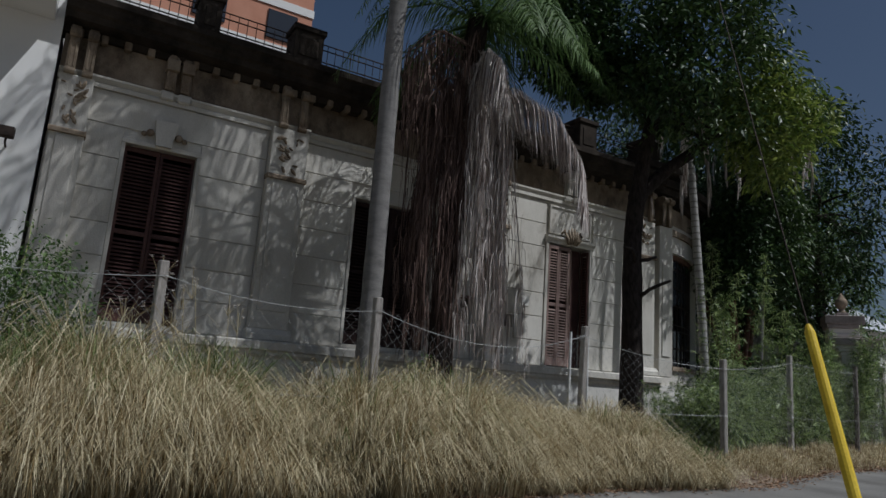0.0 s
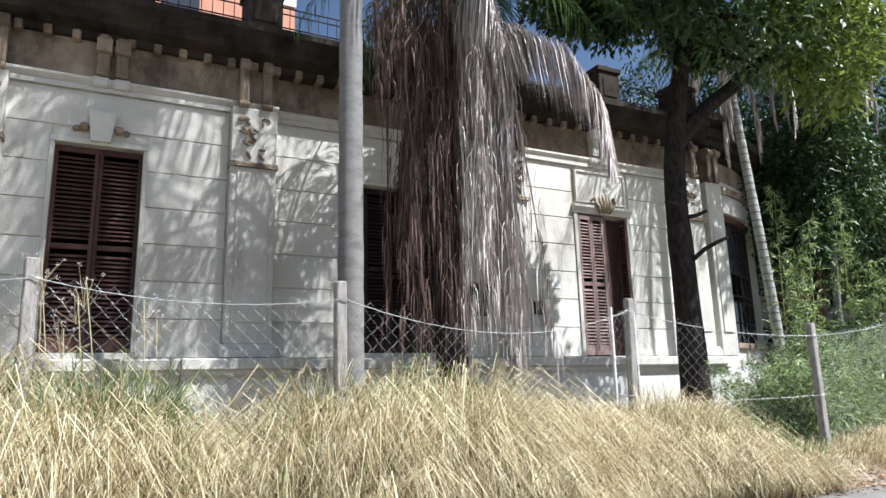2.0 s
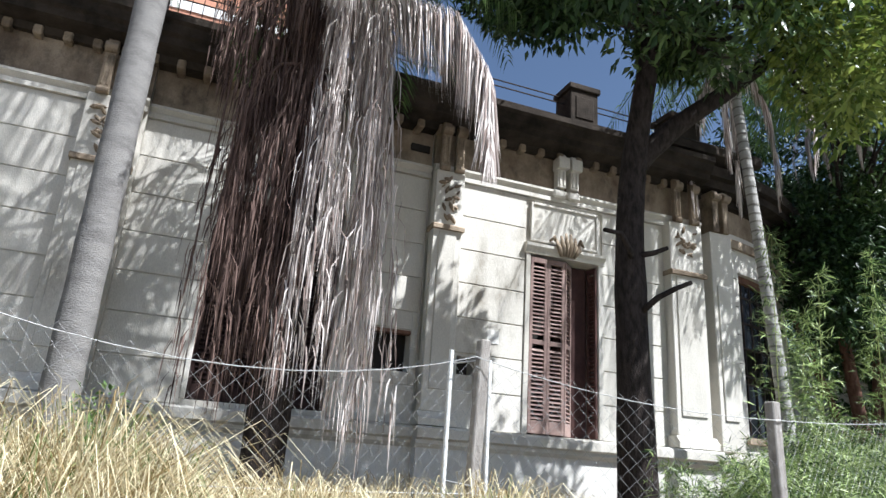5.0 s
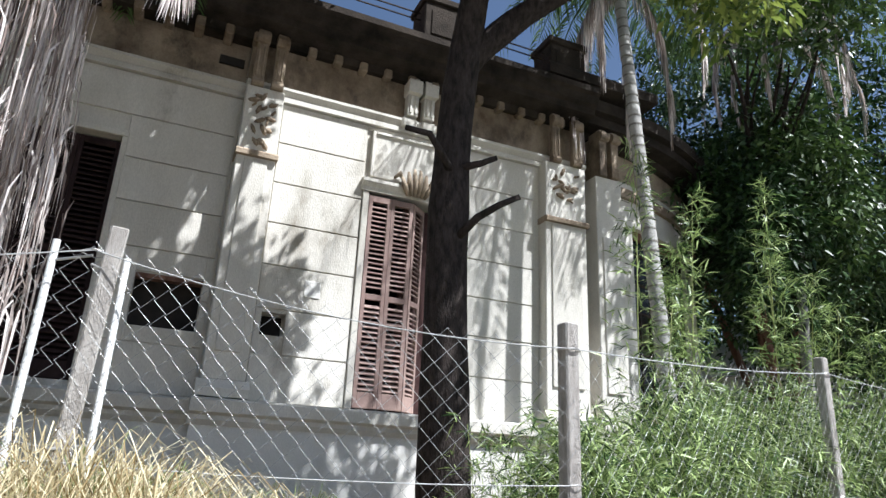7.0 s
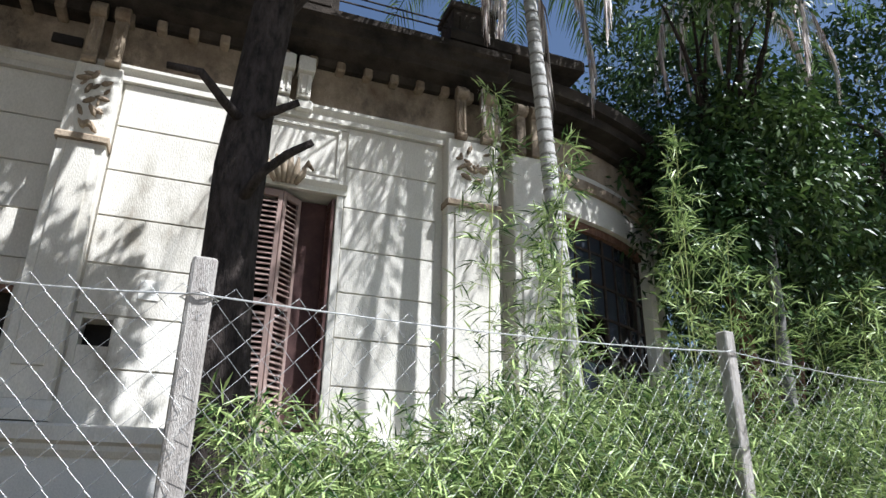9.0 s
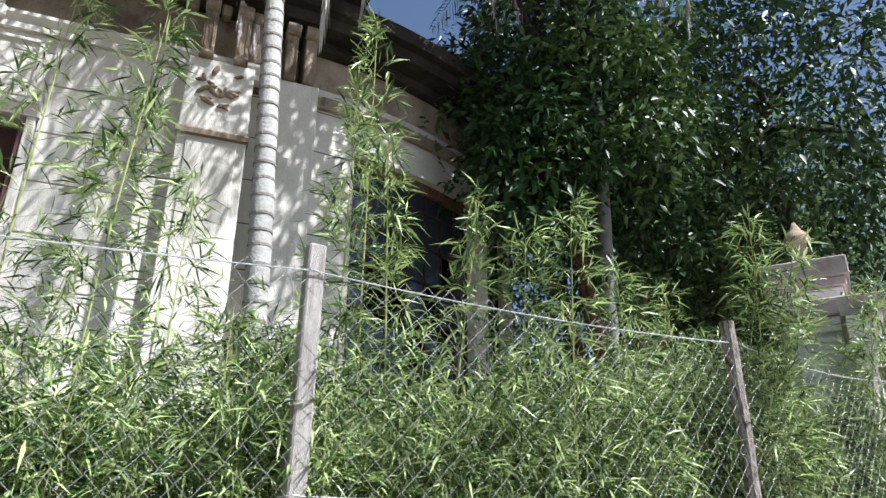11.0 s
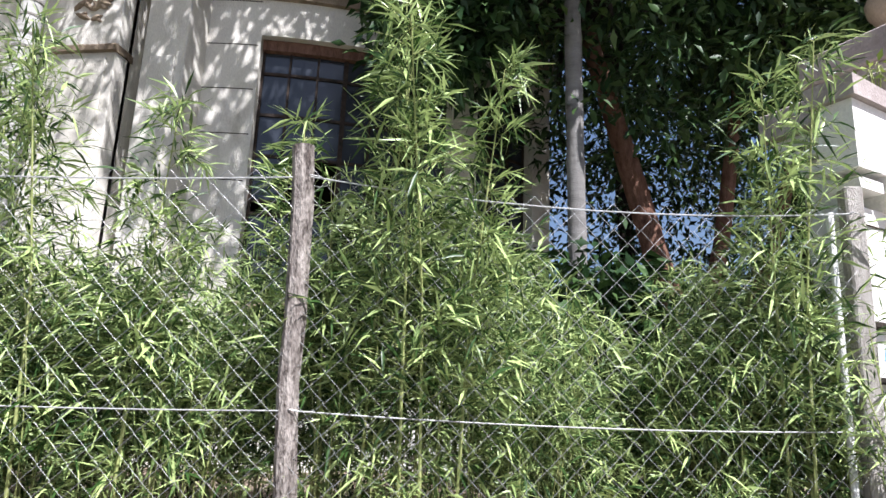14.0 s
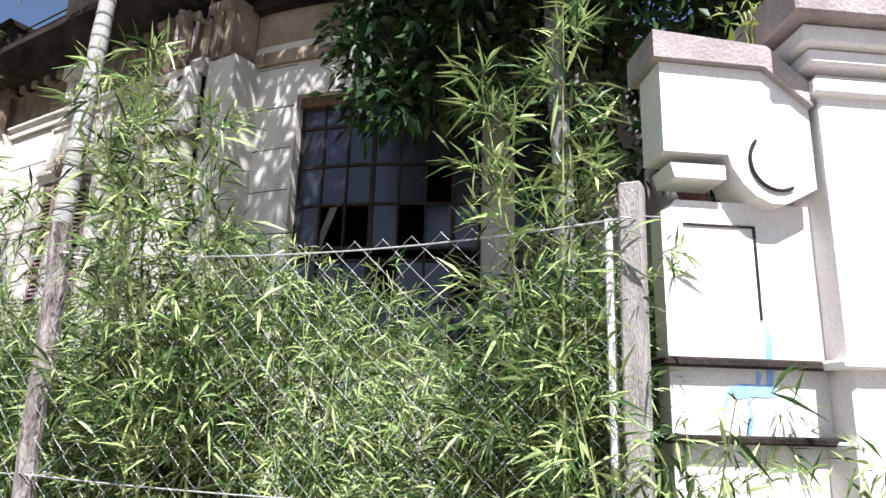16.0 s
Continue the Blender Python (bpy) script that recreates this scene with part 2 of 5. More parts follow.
def leaf_arrays(at, way, up, length, width, droop=0.0, fold=0.25):
    """Folded pointed leaves: six corners and four triangles each. Returns corners and faces."""
    n = len(at)
    way, up = unit(way), unit(up)
    side = unit(np.cross(way, up))
    nrm = np.cross(side, way)
    length, width = np.broadcast_to(length, n)[:, None], np.broadcast_to(width, n)[:, None]
    mid = at + way * length * 0.42 - nrm * 0.0
    tip = at + way * length + np.array((0, 0, -1.0)) * length * droop
    lft = mid + side * width / 2 + nrm * width * fold
    rgt = mid - side * width / 2 + nrm * width * fold
    v = np.stack([at, lft, tip, rgt, mid], 1).reshape(-1, 3)
    f = np.array([[0, 4, 1], [1, 4, 2], [0, 3, 4], [3, 2, 4]])
    return v, (np.arange(n)[:, None, None] * 5 + f).reshape(-1, 3)


def join_arrays(some):
    vs, fs, k = [], [], 0
    for v, f in some:
        vs.append(v)
        fs.append(f + k)
        k += len(v)
    return np.concatenate(vs), np.concatenate(fs)


def blade_arrays(base, lean, height, width, curl):
    """Bent grass blades: a strip of two quads and a tip as triangles."""
    n = len(base)
    height, width, curl = (np.broadcast_to(a, n)[:, None] for a in (height, width, curl))
    lean = unit(np.concatenate([lean, np.zeros((n, 1))], 1))
    side = np.stack([-lean[:, 1], lean[:, 0], np.zeros(n)], 1)
    turn = rng.uniform(0, math.pi, n)[:, None]
    side = side * np.cos(turn) + lean * np.sin(turn)
    up = np.array((0, 0, 1.0))
    p0 = base
    p1 = base + up * height * 0.55 + lean * curl * height * 0.13
    p2 = base + up * height * (0.88 - 0.08 * curl) + lean * curl * height * 0.36
    p3 = base + up * height * (1.02 - 0.40 * curl) + lean * curl * height * 0.62
    w = side * width / 2
    v = np.stack([p0 - w, p0 + w, p1 - w, p1 + w, p2 - w * 0.7, p2 + w * 0.7, p3], 1).reshape(-1, 3)
    f = np.array([[0, 1, 3], [0, 3, 2], [2, 3, 5], [2, 5, 4], [4, 5, 6]])
    return v, (np.arange(n)[:, None, None] * 7 + f).reshape(-1, 3)

# ---------------------------------------------------------------- ground
LINE = [(-60, 7.6), (-6, 7.7), (1.06, 7.85), (3.52, 7.6), (7.50, 8.1), (10.24, 7.70), (14.03, 8.80), (17.47, 9.26), (20.33, 10.05), (24, 10.9), (60, 18.0)]


def fence_y(x):
    return np.interp(x, [p[0] for p in LINE], [p[1] for p in LINE])


def edge_off(x):
    """How far the road's edge lies before the fence."""
    return np.interp(x, (-60, 7.5, 11.5, 24), (1.15, 1.10, 0.72, 0.60))


def ground_z(x, y):
    d = y - (fence_y(x) - edge_off(x) - 0.07)
    bump_ = 0.035 * np.sin(x * 1.9 + y) + 0.03 * np.sin(y * 2.7 - x * 0.8)
    return np.where(d < 0, 0.08, 0.08 + np.minimum(d / (edge_off(x) + 0.07), 1) * 0.42 + np.minimum(np.maximum(d, 0), 1) * bump_)


xs = np.concatenate([[-900, -300, -100, -40, -15], np.arange(-8, 26, 0.35), [32, 45, 100, 300, 900]])
offs = np.concatenate([[-900, -300, -80, -30, -10, -4, -1.3], np.arange(-1.25, 0.3, 0.12), [0.6, 1.2, 2.5, 4.5, 8, 16, 40, 120, 400, 900]])
gx, go = np.meshgrid(xs, offs, indexing="ij")
gy = fence_y(gx) + go
gz = ground_z(gx, gy)
nx, ny = gx.shape
idx = np.arange(nx * ny).reshape(nx, ny)
quads = np.stack([idx[:-1, :-1], idx[1:, :-1], idx[1:, 1:], idx[:-1, 1:]], -1).reshape(-1, 4)
g = arrays("ground", np.stack([gx, gy, gz], -1).reshape(-1, 3), quads, SOIL)
tagged(g, "dry bare soil under the weeds along the old house", "ground", kind="structure")

rx = np.concatenate([[-400, -60], np.arange(-8, 26, 0.25), [60, 400]])
edge = fence_y(rx) - edge_off(rx) + 0.09 * np.sin(rx * 2.3) + 0.07 * np.sin(rx * 5.1 + 1) + rng.uniform(-0.04, 0.04, len(rx))
rv, rf = [], []
for x, e in zip(rx, edge):
    rv += [(x, -30, 0.125), (x, e - 0.05, 0.125), (x, e, 0.06)]
for k in range(len(rx) - 1):
    a = 3 * k
    rf += [(a, a + 3, a + 4, a + 1), (a + 1, a + 4, a + 5, a + 2)]
tagged(arrays("road", rv, rf, ROAD), "pale sunlit concrete roadway with a broken edge", "road", kind="structure")

# ---------------------------------------------------------------- the old house
FY = 12.56      # face of the main front
house = empty("house", 6, 14, 0.4)
tagged(house, "abandoned cream stucco house with ornate cornice and shuttered windows", "house")


def wall_with_holes(x0, x1, z0, z1, y0, y1, holes):
    """Masonry blocks that leave the openings (x0, x1, z0, z1) free."""
    cuts = sorted({x0, x1, *[h[0] for h in holes], *[h[1] for h in holes]})
    for a, b in zip(cuts, cuts[1:]):
        here = sorted((h[2], h[3]) for h in holes if h[0] < b - 1e-6 and h[1] > a + 1e-6)
        z = z0
        for lo, hi in [*here, (z1, z1)]:
            if lo > z + 1e-6:
                part("wall", B((a, b, y0, y1, z, lo)), STUCCO, house)
            z = hi


W1 = (0.74, 1.94, 2.0, 5.10)
W3 = (5.20, 7.10, 2.0, 5.03)
W2 = (10.30, 11.64, 1.93, 4.92)
NICHE = (7.55, 8.33, 2.70, 3.34)
HOLE = (9.06, 9.36, 2.74, 3.03)
wall_with_holes(-0.45, 4.0, 0.3, 7.1, FY + 0.03, FY + 0.40, [W1])
wall_with_holes(4.0, 8.45, 0.3, 7.1, FY + 0.18, FY + 0.50, [W3, NICHE])
wall_with_holes(8.45, 13.85, 0.3, 7.1, FY + 0.03, FY + 0.40, [HOLE, W2])

# courses of the plaster, proud of the wall, with open joints between them
COURSES = [1.92, 2.50, 3.07, 3.64, 4.21, 4.78, 5.36, 5.95]


def courses(x0, x1, y, holes):
    for lo, hi in zip(COURSES, COURSES[1:]):
        cuts = [(x0, x1)]
        for h in holes:
            if h[2] < hi - 0.02 and h[3] > lo + 0.02:
                nxt = []
                for a, b in cuts:
                    if h[0] > a + 0.02 and h[1] < b - 0.02:
                        nxt += [(a, h[0]), (h[1], b)]
                    else:
                        nxt.append((a, b))
                cuts = nxt
        for a, b in cuts:
            bm = bmesh.new()
            zlo, zhi = lo + 0.009, hi - 0.009
            box(bm, a, b, y, y + 0.034, zlo, zhi, bevel=0.006)
            part("course", bm, STUCCO, house)


def fit_hole(h, m):
    return (h[0] - m, h[1] + m, h[2], h[3] + m)


courses(-0.45, 3.2, FY, [fit_hole(W1, 0.06)])
courses(4.0, 8.42, FY + 0.15, [fit_hole(W3, 0.05), (NICHE[0], NICHE[1], 2.52, 3.62)])
courses(8.98, 13.0, FY, [(HOLE[0], HOLE[1], 2.52, 3.05), (W2[0] - 0.1, W2[1] + 0.1, 1.9, 5.94)])
part("course", B((NICHE[0], NICHE[1], FY + 0.152, FY + 0.18, 3.36, 3.63)), STUCCO, house)
part("course", B((NICHE[0], NICHE[1], FY + 0.152, FY + 0.18, 2.51, 2.68)), STUCCO, house)
part("course", B((W2[0] - 0.1, W2[1] + 0.1, FY + 0.003, FY + 0.03, 5.9, 5.945)), STUCCO, house)

# plinth and its ledge, stepping out under the pilasters and the right-hand window bay
for a, b, y in ((-0.45, 2.65, 12.40), (2.65, 4.2, 12.22), (4.2, 8.4, 12.52), (8.4, 13.9, 12.30)):
    part("plinth", B((a, b, y, FY + 0.2, 0.3, 1.60)), PLINTH, house, "whitewashed plinth")
    bm = bmesh.new()
    profile_x(bm, [(FY + 0.2, 1.60), (y - 0.02, 1.60), (y - 0.06, 1.66), (y - 0.06, 1.71), (y - 0.12, 1.74), (y - 0.12, 1.87), (y - 0.07, 1.90), (FY + 0.2, 1.915)], a - 0.03, b + 0.03)
    part("plinth_ledge", bm, STUCCO, house, "worn moulded ledge")

# pilasters with bases and leafy brackets
for a, b in ((-0.42, 0.1), (3.22, 3.95), (8.45, 8.95), (13.10, 13.85)):
    y = FY - 0.18
    p = part("pilaster", B((a, b, y, FY + 0.1, 2.12, 6.02), bevel=0.012), STUCCO, house)
    bm = B((a + 0.10, b - 0.10, y - 0.025, y + 0.02, 2.45, 4.95), bevel=0.01)
    part("pilaster_panel", bm, STUCCO, p)
    bm = bmesh.new()
    profile_x(bm, [(FY + 0.1, 1.92), (y - 0.10, 1.92), (y - 0.10, 2.02), (y - 0.06, 2.06), (y - 0.02, 2.12), (FY + 0.1, 2.12)], a - 0.05, b + 0.05)
    part("pilaster_base", bm, STUCCO, p)
    bm = bmesh.new()
    profile_x(bm, [(FY + 0.1, 4.98), (y - 0.07, 4.98), (y - 0.07, 5.04), (y - 0.04, 5.07), (FY + 0.1, 5.07)], a - 0.02, b + 0.02)
    part("pilaster_collar", bm, STAINED_SHADE, p)
    # bracket: two fluted consoles with scrolls, and a garland of leaves below
    cx, w = (a + b) / 2, (b - a)
    for sx in (-0.26, 0.26):
        xx = cx + sx * w
        bm = B((xx - 0.075, xx + 0.075, y - 0.05, y + 0.05, 6.02, 6.88), (xx - 0.055, xx - 0.02, y - 0.065, y, 6.14, 6.62), (xx + 0.02, xx + 0.055, y - 0.065, y, 6.14, 6.62), bevel=0.012)
        tube(bm, [(xx - 0.085, y - 0.06, 6.74), (xx + 0.085, y - 0.06, 6.74)], 0.085, 12)
        tube(bm, [(xx - 0.08, y - 0.03, 6.06), (xx + 0.08, y - 0.03, 6.06)], 0.055, 12)
        part("console", bm, STAINED_SHADE, p, "scrolled plaster console")
    for k in range(20):
        u = rng.uniform(0, 1)
        lx, lz = cx + rng.uniform(-0.38, 0.38) * w * (1 - 0.55 * u), 5.90 - 0.72 * u
        bm = bmesh.new()
        r = bmesh.ops.create_icosphere(bm, subdivisions=1, radius=rng.uniform(0.03, 0.065))
        bmesh.ops.transform(bm, matrix=Matrix.Translation((lx, y - 0.012, lz)) @ Euler((rng.uniform(-0.4, 0.4), rng.uniform(0, 6.28), 0)).to_matrix().to_4x4() @ Matrix.Diagonal((0.6, 0.75, 1.6, 1)), verts=r["verts"])
        part("garland_leaf", bm, STAINED_SHADE, p)

# plain strip where the front turns into the rounded corner
p = part("pilaster", B((14.12, 14.64, FY - 0.10, FY + 0.45, 1.92, 6.02), bevel=0.012), STUCCO, house)
part("pilaster_panel", B((14.22, 14.54, FY - 0.125, FY - 0.08, 2.45, 4.95), bevel=0.01), STUCCO, p)
for xx in (14.26, 14.50):
    bm = B((xx - 0.075, xx + 0.075, FY - 0.15, FY + 0.3, 6.02, 6.88), bevel=0.012)
    tube(bm, [(xx - 0.085, FY - 0.16, 6.74), (xx + 0.085, FY - 0.16, 6.74)], 0.085, 12)
    part("console", bm, STAINED_SHADE, p, "scrolled plaster console")

# entablature
for a, b, y in ((-0.45, 4.0, FY), (4.0, 8.45, FY + 0.15), (8.45, 13.95, FY)):
    bm = bmesh.new()
    profile_x(bm, [(y + 0.1, 5.96), (y - 0.05, 5.96), (y - 0.05, 6.03), (y - 0.02, 6.05), (y - 0.09, 6.12), (y - 0.09, 6.16), (y - 0.03, 6.18), (y + 0.1, 6.2)], a, b)
    part("architrave", bm, STUCCO, house, "moulded string course")
    part("frieze", B((a, b, y - 0.004, y + 0.1, 6.2, 6.80)), STAINED_SHADE, house, "rust-stained frieze darkened for the shade under the cornice")
bm = bmesh.new()
CORN = [(FY + 0.25, 6.78), (FY - 0.10, 6.78), (FY - 0.14, 6.88), (FY - 0.42, 6.92), (FY - 0.45, 7.02), (FY - 0.52, 7.06), (FY - 0.56, 7.18), (FY - 0.62, 7.22), (FY - 0.62, 7.32), (FY + 0.25, 7.38)]
profile_x(bm, CORN, -0.5, 13.9)
part("cornice", bm, GRIME_SHADE, house, "grimy projecting cornice with shade in its black")
x = -0.3
while x < 13.8:
    y = FY + (0.15 if 4.0 < x < 8.4 else 0.0)
    part("modillion", B((x, x + 0.12, FY - 0.17, y + 0.02, 6.72, 6.87), bevel=0.02), STAINED_SHADE, house)
    x += 0.38

# fluted double bracket over the windows
for cx, hi in ((1.42, 6.85), (10.95, 6.85)):
    for s in (-0.13, 0.13):
        bm = B((cx + s - 0.085, cx + s + 0.085, FY - 0.15, FY + 0.02, 6.20, hi), (cx + s - 0.11, cx + s + 0.11, FY - 0.24, FY + 0.02, hi - 0.30, hi - 0.08), (cx + s - 0.06, cx + s - 0.02, FY - 0.17, FY, 6.24, hi - 0.32), (cx + s + 0.02, cx + s + 0.06, FY - 0.17, FY, 6.24, hi - 0.32), bevel=0.01)
        part("triglyph", bm, STUCCO if cx > 5 else STAINED_SHADE, house)
    bm = B((cx - 0.27, cx - 0.03, FY - 0.12, FY, 6.02, 6.19), (cx + 0.03, cx + 0.27, FY - 0.12, FY, 6.02, 6.19), bevel=0.03)
    part("triglyph_drop", bm, STUCCO, house)


def surround(w, y, keyed):
    for side in ((w[0] - 0.07, w[0], y - 0.02, y + 0.06, w[2], w[3]), (w[1], w[1] + 0.07, y - 0.02, y + 0.06, w[2], w[3]), (w[0] - 0.07, w[1] + 0.07, y - 0.035, y + 0.06, w[3], w[3] + 0.08)):
        part("window_surround", B(side, bevel=0.008), STUCCO, house)
    if keyed:
        cx = (w[0] + w[1]) / 2
        bm = bmesh.new()
        vs = [bm.verts.new(p) for p in ((cx - 0.13, y - 0.12, w[3] + 0.04), (cx + 0.13, y - 0.12, w[3] + 0.04), (cx + 0.19, y - 0.15, w[3] + 0.50), (cx - 0.19, y - 0.15, w[3] + 0.50),
                                        (cx - 0.13, y + 0.03, w[3] + 0.04), (cx + 0.13, y + 0.03, w[3] + 0.04), (cx + 0.19, y + 0.03, w[3] + 0.50), (cx - 0.19, y + 0.03, w[3] + 0.50))]
        for f in ((0, 1, 2, 3), (1, 5, 6, 2), (5, 4, 7, 6), (4, 0, 3, 7), (3, 2, 6, 7), (4, 5, 1, 0)):
            bm.faces.new([vs[i] for i in f])
        part("keystone", bm, STUCCO, house)
        for s in (-1, 1):
            for k, r0 in enumerate((0.07, 0.05)):
                bm = bmesh.new()
                r = bmesh.ops.create_icosphere(bm, subdivisions=2, radius=r0)
                bmesh.ops.translate(bm, vec=(cx + s * (0.24 + 0.1 * k), y - 0.03, w[3] + 0.27 - 0.04 * k), verts=r["verts"])
                part("keystone_scroll", bm, STAINED_SHADE, house)


surround(W1, FY, True)
surround(W3, FY + 0.15, False)
# framed panel, lintel moulding and carved keystone over the sunny window
y = FY
for side in ((W2[0] - 0.09, W2[0], y - 0.03, y + 0.06, W2[2], W2[3]), (W2[1], W2[1] + 0.09, y - 0.03, y + 0.06, W2[2], W2[3])):
    part("window_surround", B(side, bevel=0.008), STUCCO, house)
bm = bmesh.new()
profile_x(bm, [(y + 0.05, 4.92), (y - 0.05, 4.92), (y - 0.06, 4.98), (y - 0.11, 5.04), (y - 0.11, 5.09), (y - 0.03, 5.11), (y + 0.05, 5.11)], W2[0] - 0.12, W2[1] + 0.12)
part("lintel_moulding", bm, STUCCO, house)
px0, px1, pz0, pz1 = W2[0] - 0.02, W2[1] + 0.0, 5.15, 5.87
part("over_panel", B((px0, px1, y - 0.015, y + 0.05, pz0, pz1), bevel=0.006), STUCCO, house)
part("over_panel_frame", B((px0, px0 + 0.045, y - 0.045, y, pz0, pz1), (px1 - 0.045, px1, y - 0.045, y, pz0, pz1), (px0 + 0.045, px1 - 0.045, y - 0.045, y, pz1 - 0.045, pz1), (px0 + 0.045, px1 - 0.045, y - 0.045, y, pz0, pz0 + 0.045), bevel=0.008), STUCCO, house)
cx = (W2[0] + W2[1]) / 2
for k, (dx, h) in enumerate(((-0.20, 0.24), (-0.12, 0.34), (-0.04, 0.40), (0.04, 0.40), (0.12, 0.34), (0.20, 0.24))):
    bm = tube(bmesh.new(), [(cx + dx * 0.6, y - 0.10, 4.94), (cx + dx, y - 0.16, 4.94 + h * 0.5), (cx + dx * 1.15, y - 0.12, 4.96 + h)], [0.03, 0.045, 0.02], 7)
    part("carved_leaf", bm, STAINED_SHADE, house, smooth=True)
for s in (-1, 1):
    bm = tube(bmesh.new(), [(cx + s * 0.34, y - 0.08, 5.18), (cx + s * 0.26, y - 0.1, 5.26), (cx + s * 0.20, y - 0.1, 5.16)], [0.02, 0.05, 0.02], 7)
    part("carved_scroll", bm, STAINED_SHADE, house, smooth=True)
part("wall_plate", B((9.55, 9.76, FY - 0.012, FY + 0.01, 3.28, 3.50), bevel=0.004), PLINTH, house, "small square meter plate")
# backs and slot box coloured near-black for the shade inside them
part("hole_lining", B((HOLE[0], HOLE[1], FY + 0.30, FY + 0.33, HOLE[2], HOLE[3])), ROOM_SHADE, house)
part("vent_slot", B((8.06, 8.39, FY + 0.10, FY + 0.16, 6.41, 6.53)), ROOM_SHADE, house, "dark ventilation slot")
part("niche_back", B((NICHE[0], NICHE[1], FY + 0.44, FY + 0.47, NICHE[2], NICHE[3])), ROOM_SHADE, house)
part("niche_lintel", B((NICHE[0] + 0.004, NICHE[1] - 0.004, FY + 0.16, FY + 0.3, NICHE[3] - 0.06, NICHE[3] - 0.003)), REDBARK, house, "reddish timber lintel")

# parapet pedestals and iron rail
for a, b, hi in ((1.55, 1.95, 8.15), (3.35, 3.95, 8.15), (6.0, 6.5, 8.15), (8.5, 9.0, 8.1), (10.82, 11.40, 8.2), (13.06, 13.74, 8.2)):
    q = part("parapet_pedestal", B((a, b, FY - 0.42, FY + 0.12, 7.33, hi - 0.12), (a - 0.04, b + 0.04, FY - 0.46, FY + 0.16, hi - 0.12, hi), (a + 0.1, b - 0.1, FY - 0.44, FY - 0.4, 7.5, hi - 0.25), bevel=0.015), GRIME_SHADE, house, "grimy parapet block with shade in its black")
part("parapet_curb", B((-0.4, 13.8, FY - 0.40, FY + 0.0, 7.34, 7.46), bevel=0.01), GRIME_SHADE, house)
bm = bmesh.new()
profile_x(bm, [(FY + 0.1, 7.46), (FY - 0.50, 7.46), (FY - 0.5, 7.62), (FY - 0.44, 7.70), (FY + 0.1, 7.8)], 13.0, 15.2)
part("parapet_scroll", bm, GRIME_SHADE, house)
for a, b in ((-0.4, 1.55), (1.95, 3.35), (3.95, 6.0), (6.5, 8.5), (9.0, 10.82), (11.4, 13.06)):
    bm = bmesh.new()
    for z in (7.60, 7.86, 7.98):
        tube(bm, [(a, FY - 0.2, z), (b, FY - 0.2, z)], 0.014, 6)
    n = int((b - a) / 0.16)
    if b < 8.4:
        for k in range(1, n):
            xx = a + (b - a) * k / n
            tube(bm, [(xx, FY - 0.2, 7.46), (xx, FY - 0.2, 7.98)], 0.008, 5)
    part("parapet_rail", bm, IRON, house, "thin dark iron railing")

# curved corner with its big steel window, and the side wall
CX, CY, CR = 14.0, 18.86, 6.0


def arc(bm, a0, a1, r0, r1, z0, z1, n=24):
    """A curved block between two angles (degrees) and radii."""
    rows_ = []
    for k in range(n + 1):
        a = radians(a0 + (a1 - a0) * k / n)
        c, s = math.cos(a), math.sin(a)
        rows_.append([bm.verts.new((CX + r * c, CY + r * s, z)) for r, z in ((r1, z0), (r1, z1), (r0, z1), (r0, z0))])
    for p, q in zip(rows_, rows_[1:]):
        for k in range(4):
            bm.faces.new((p[k], q[k], q[(k + 1) % 4], p[(k + 1) % 4]))
    bm.faces.new(rows_[0])
    bm.faces.new(rows_[-1][::-1])
    bmesh.ops.recalc_face_normals(bm, faces=bm.faces[:])
    return bm


BA0, BA1, BZ0, BZ1 = -77.7, -54.3, 2.25, 5.50
SA0, SA1 = -50.6, -41.1
for a, b, lo, hi in ((-91.4, BA0, 0.3, 7.1), (BA0, BA1, 0.3, BZ0), (BA0, BA1, BZ1, 7.1), (BA1, SA0, 0.3, 7.1), (SA0, SA1, 0.3, BZ0), (SA0, SA1, BZ1, 7.1), (SA1, -37.5, 0.3, 7.1)):
    part("curved_wall", arc(bmesh.new(), a, b, CR - 0.35, CR, lo, hi, 12), STUCCO, house, "rounded stucco corner stained brown")
for z in COURSES[3:]:
    part("joint", arc(bmesh.new(), -91.2, BA0 - 0.3, CR - 0.004, CR + 0.003, z - 0.006, z + 0.006, 8), GRIME_SHADE, house)
part("curved_sill", arc(bmesh.new(), BA0 - 1, BA1 + 1, CR - 0.3, CR + 0.08, BZ0 - 0.12, BZ0 - 0.004), STAINED_SHADE, house)
part("curved_lintel", arc(bmesh.new(), BA0, BA1, CR - 0.28, CR - 0.10, BZ1 - 0.14, BZ1 - 0.004), REDBARK, house, "rusty red lintel")
part("curved_architrave", arc(bmesh.new(), -91.4, -37.5, CR - 0.1, CR + 0.07, 5.98, 6.16), STAINED_SHADE, house)
part("curved_frieze", arc(bmesh.new(), -91.4, -37.5, CR - 0.1, CR + 0.005, 6.3, 6.80), STAINED_SHADE, house)
for r1, lo, hi in ((0.16, 6.80, 6.94), (0.46, 6.944, 7.12), (0.60, 7.124, 7.34)):
    part("curved_cornice", arc(bmesh.new(), -91.4, -37.5, CR - 0.2, CR + r1, lo, hi), GRIME_SHADE, house)
part("curved_plinth", arc(bmesh.new(), -91.4, -37.5, CR - 0.1, CR + 0.14, 0.3, 1.7), PLINTH, house)
bay = empty("corner_window", 16.6, 13.5, BZ0)
bay.parent = house
bay.location = Vector((16.6, 13.5, BZ0)) - house.location
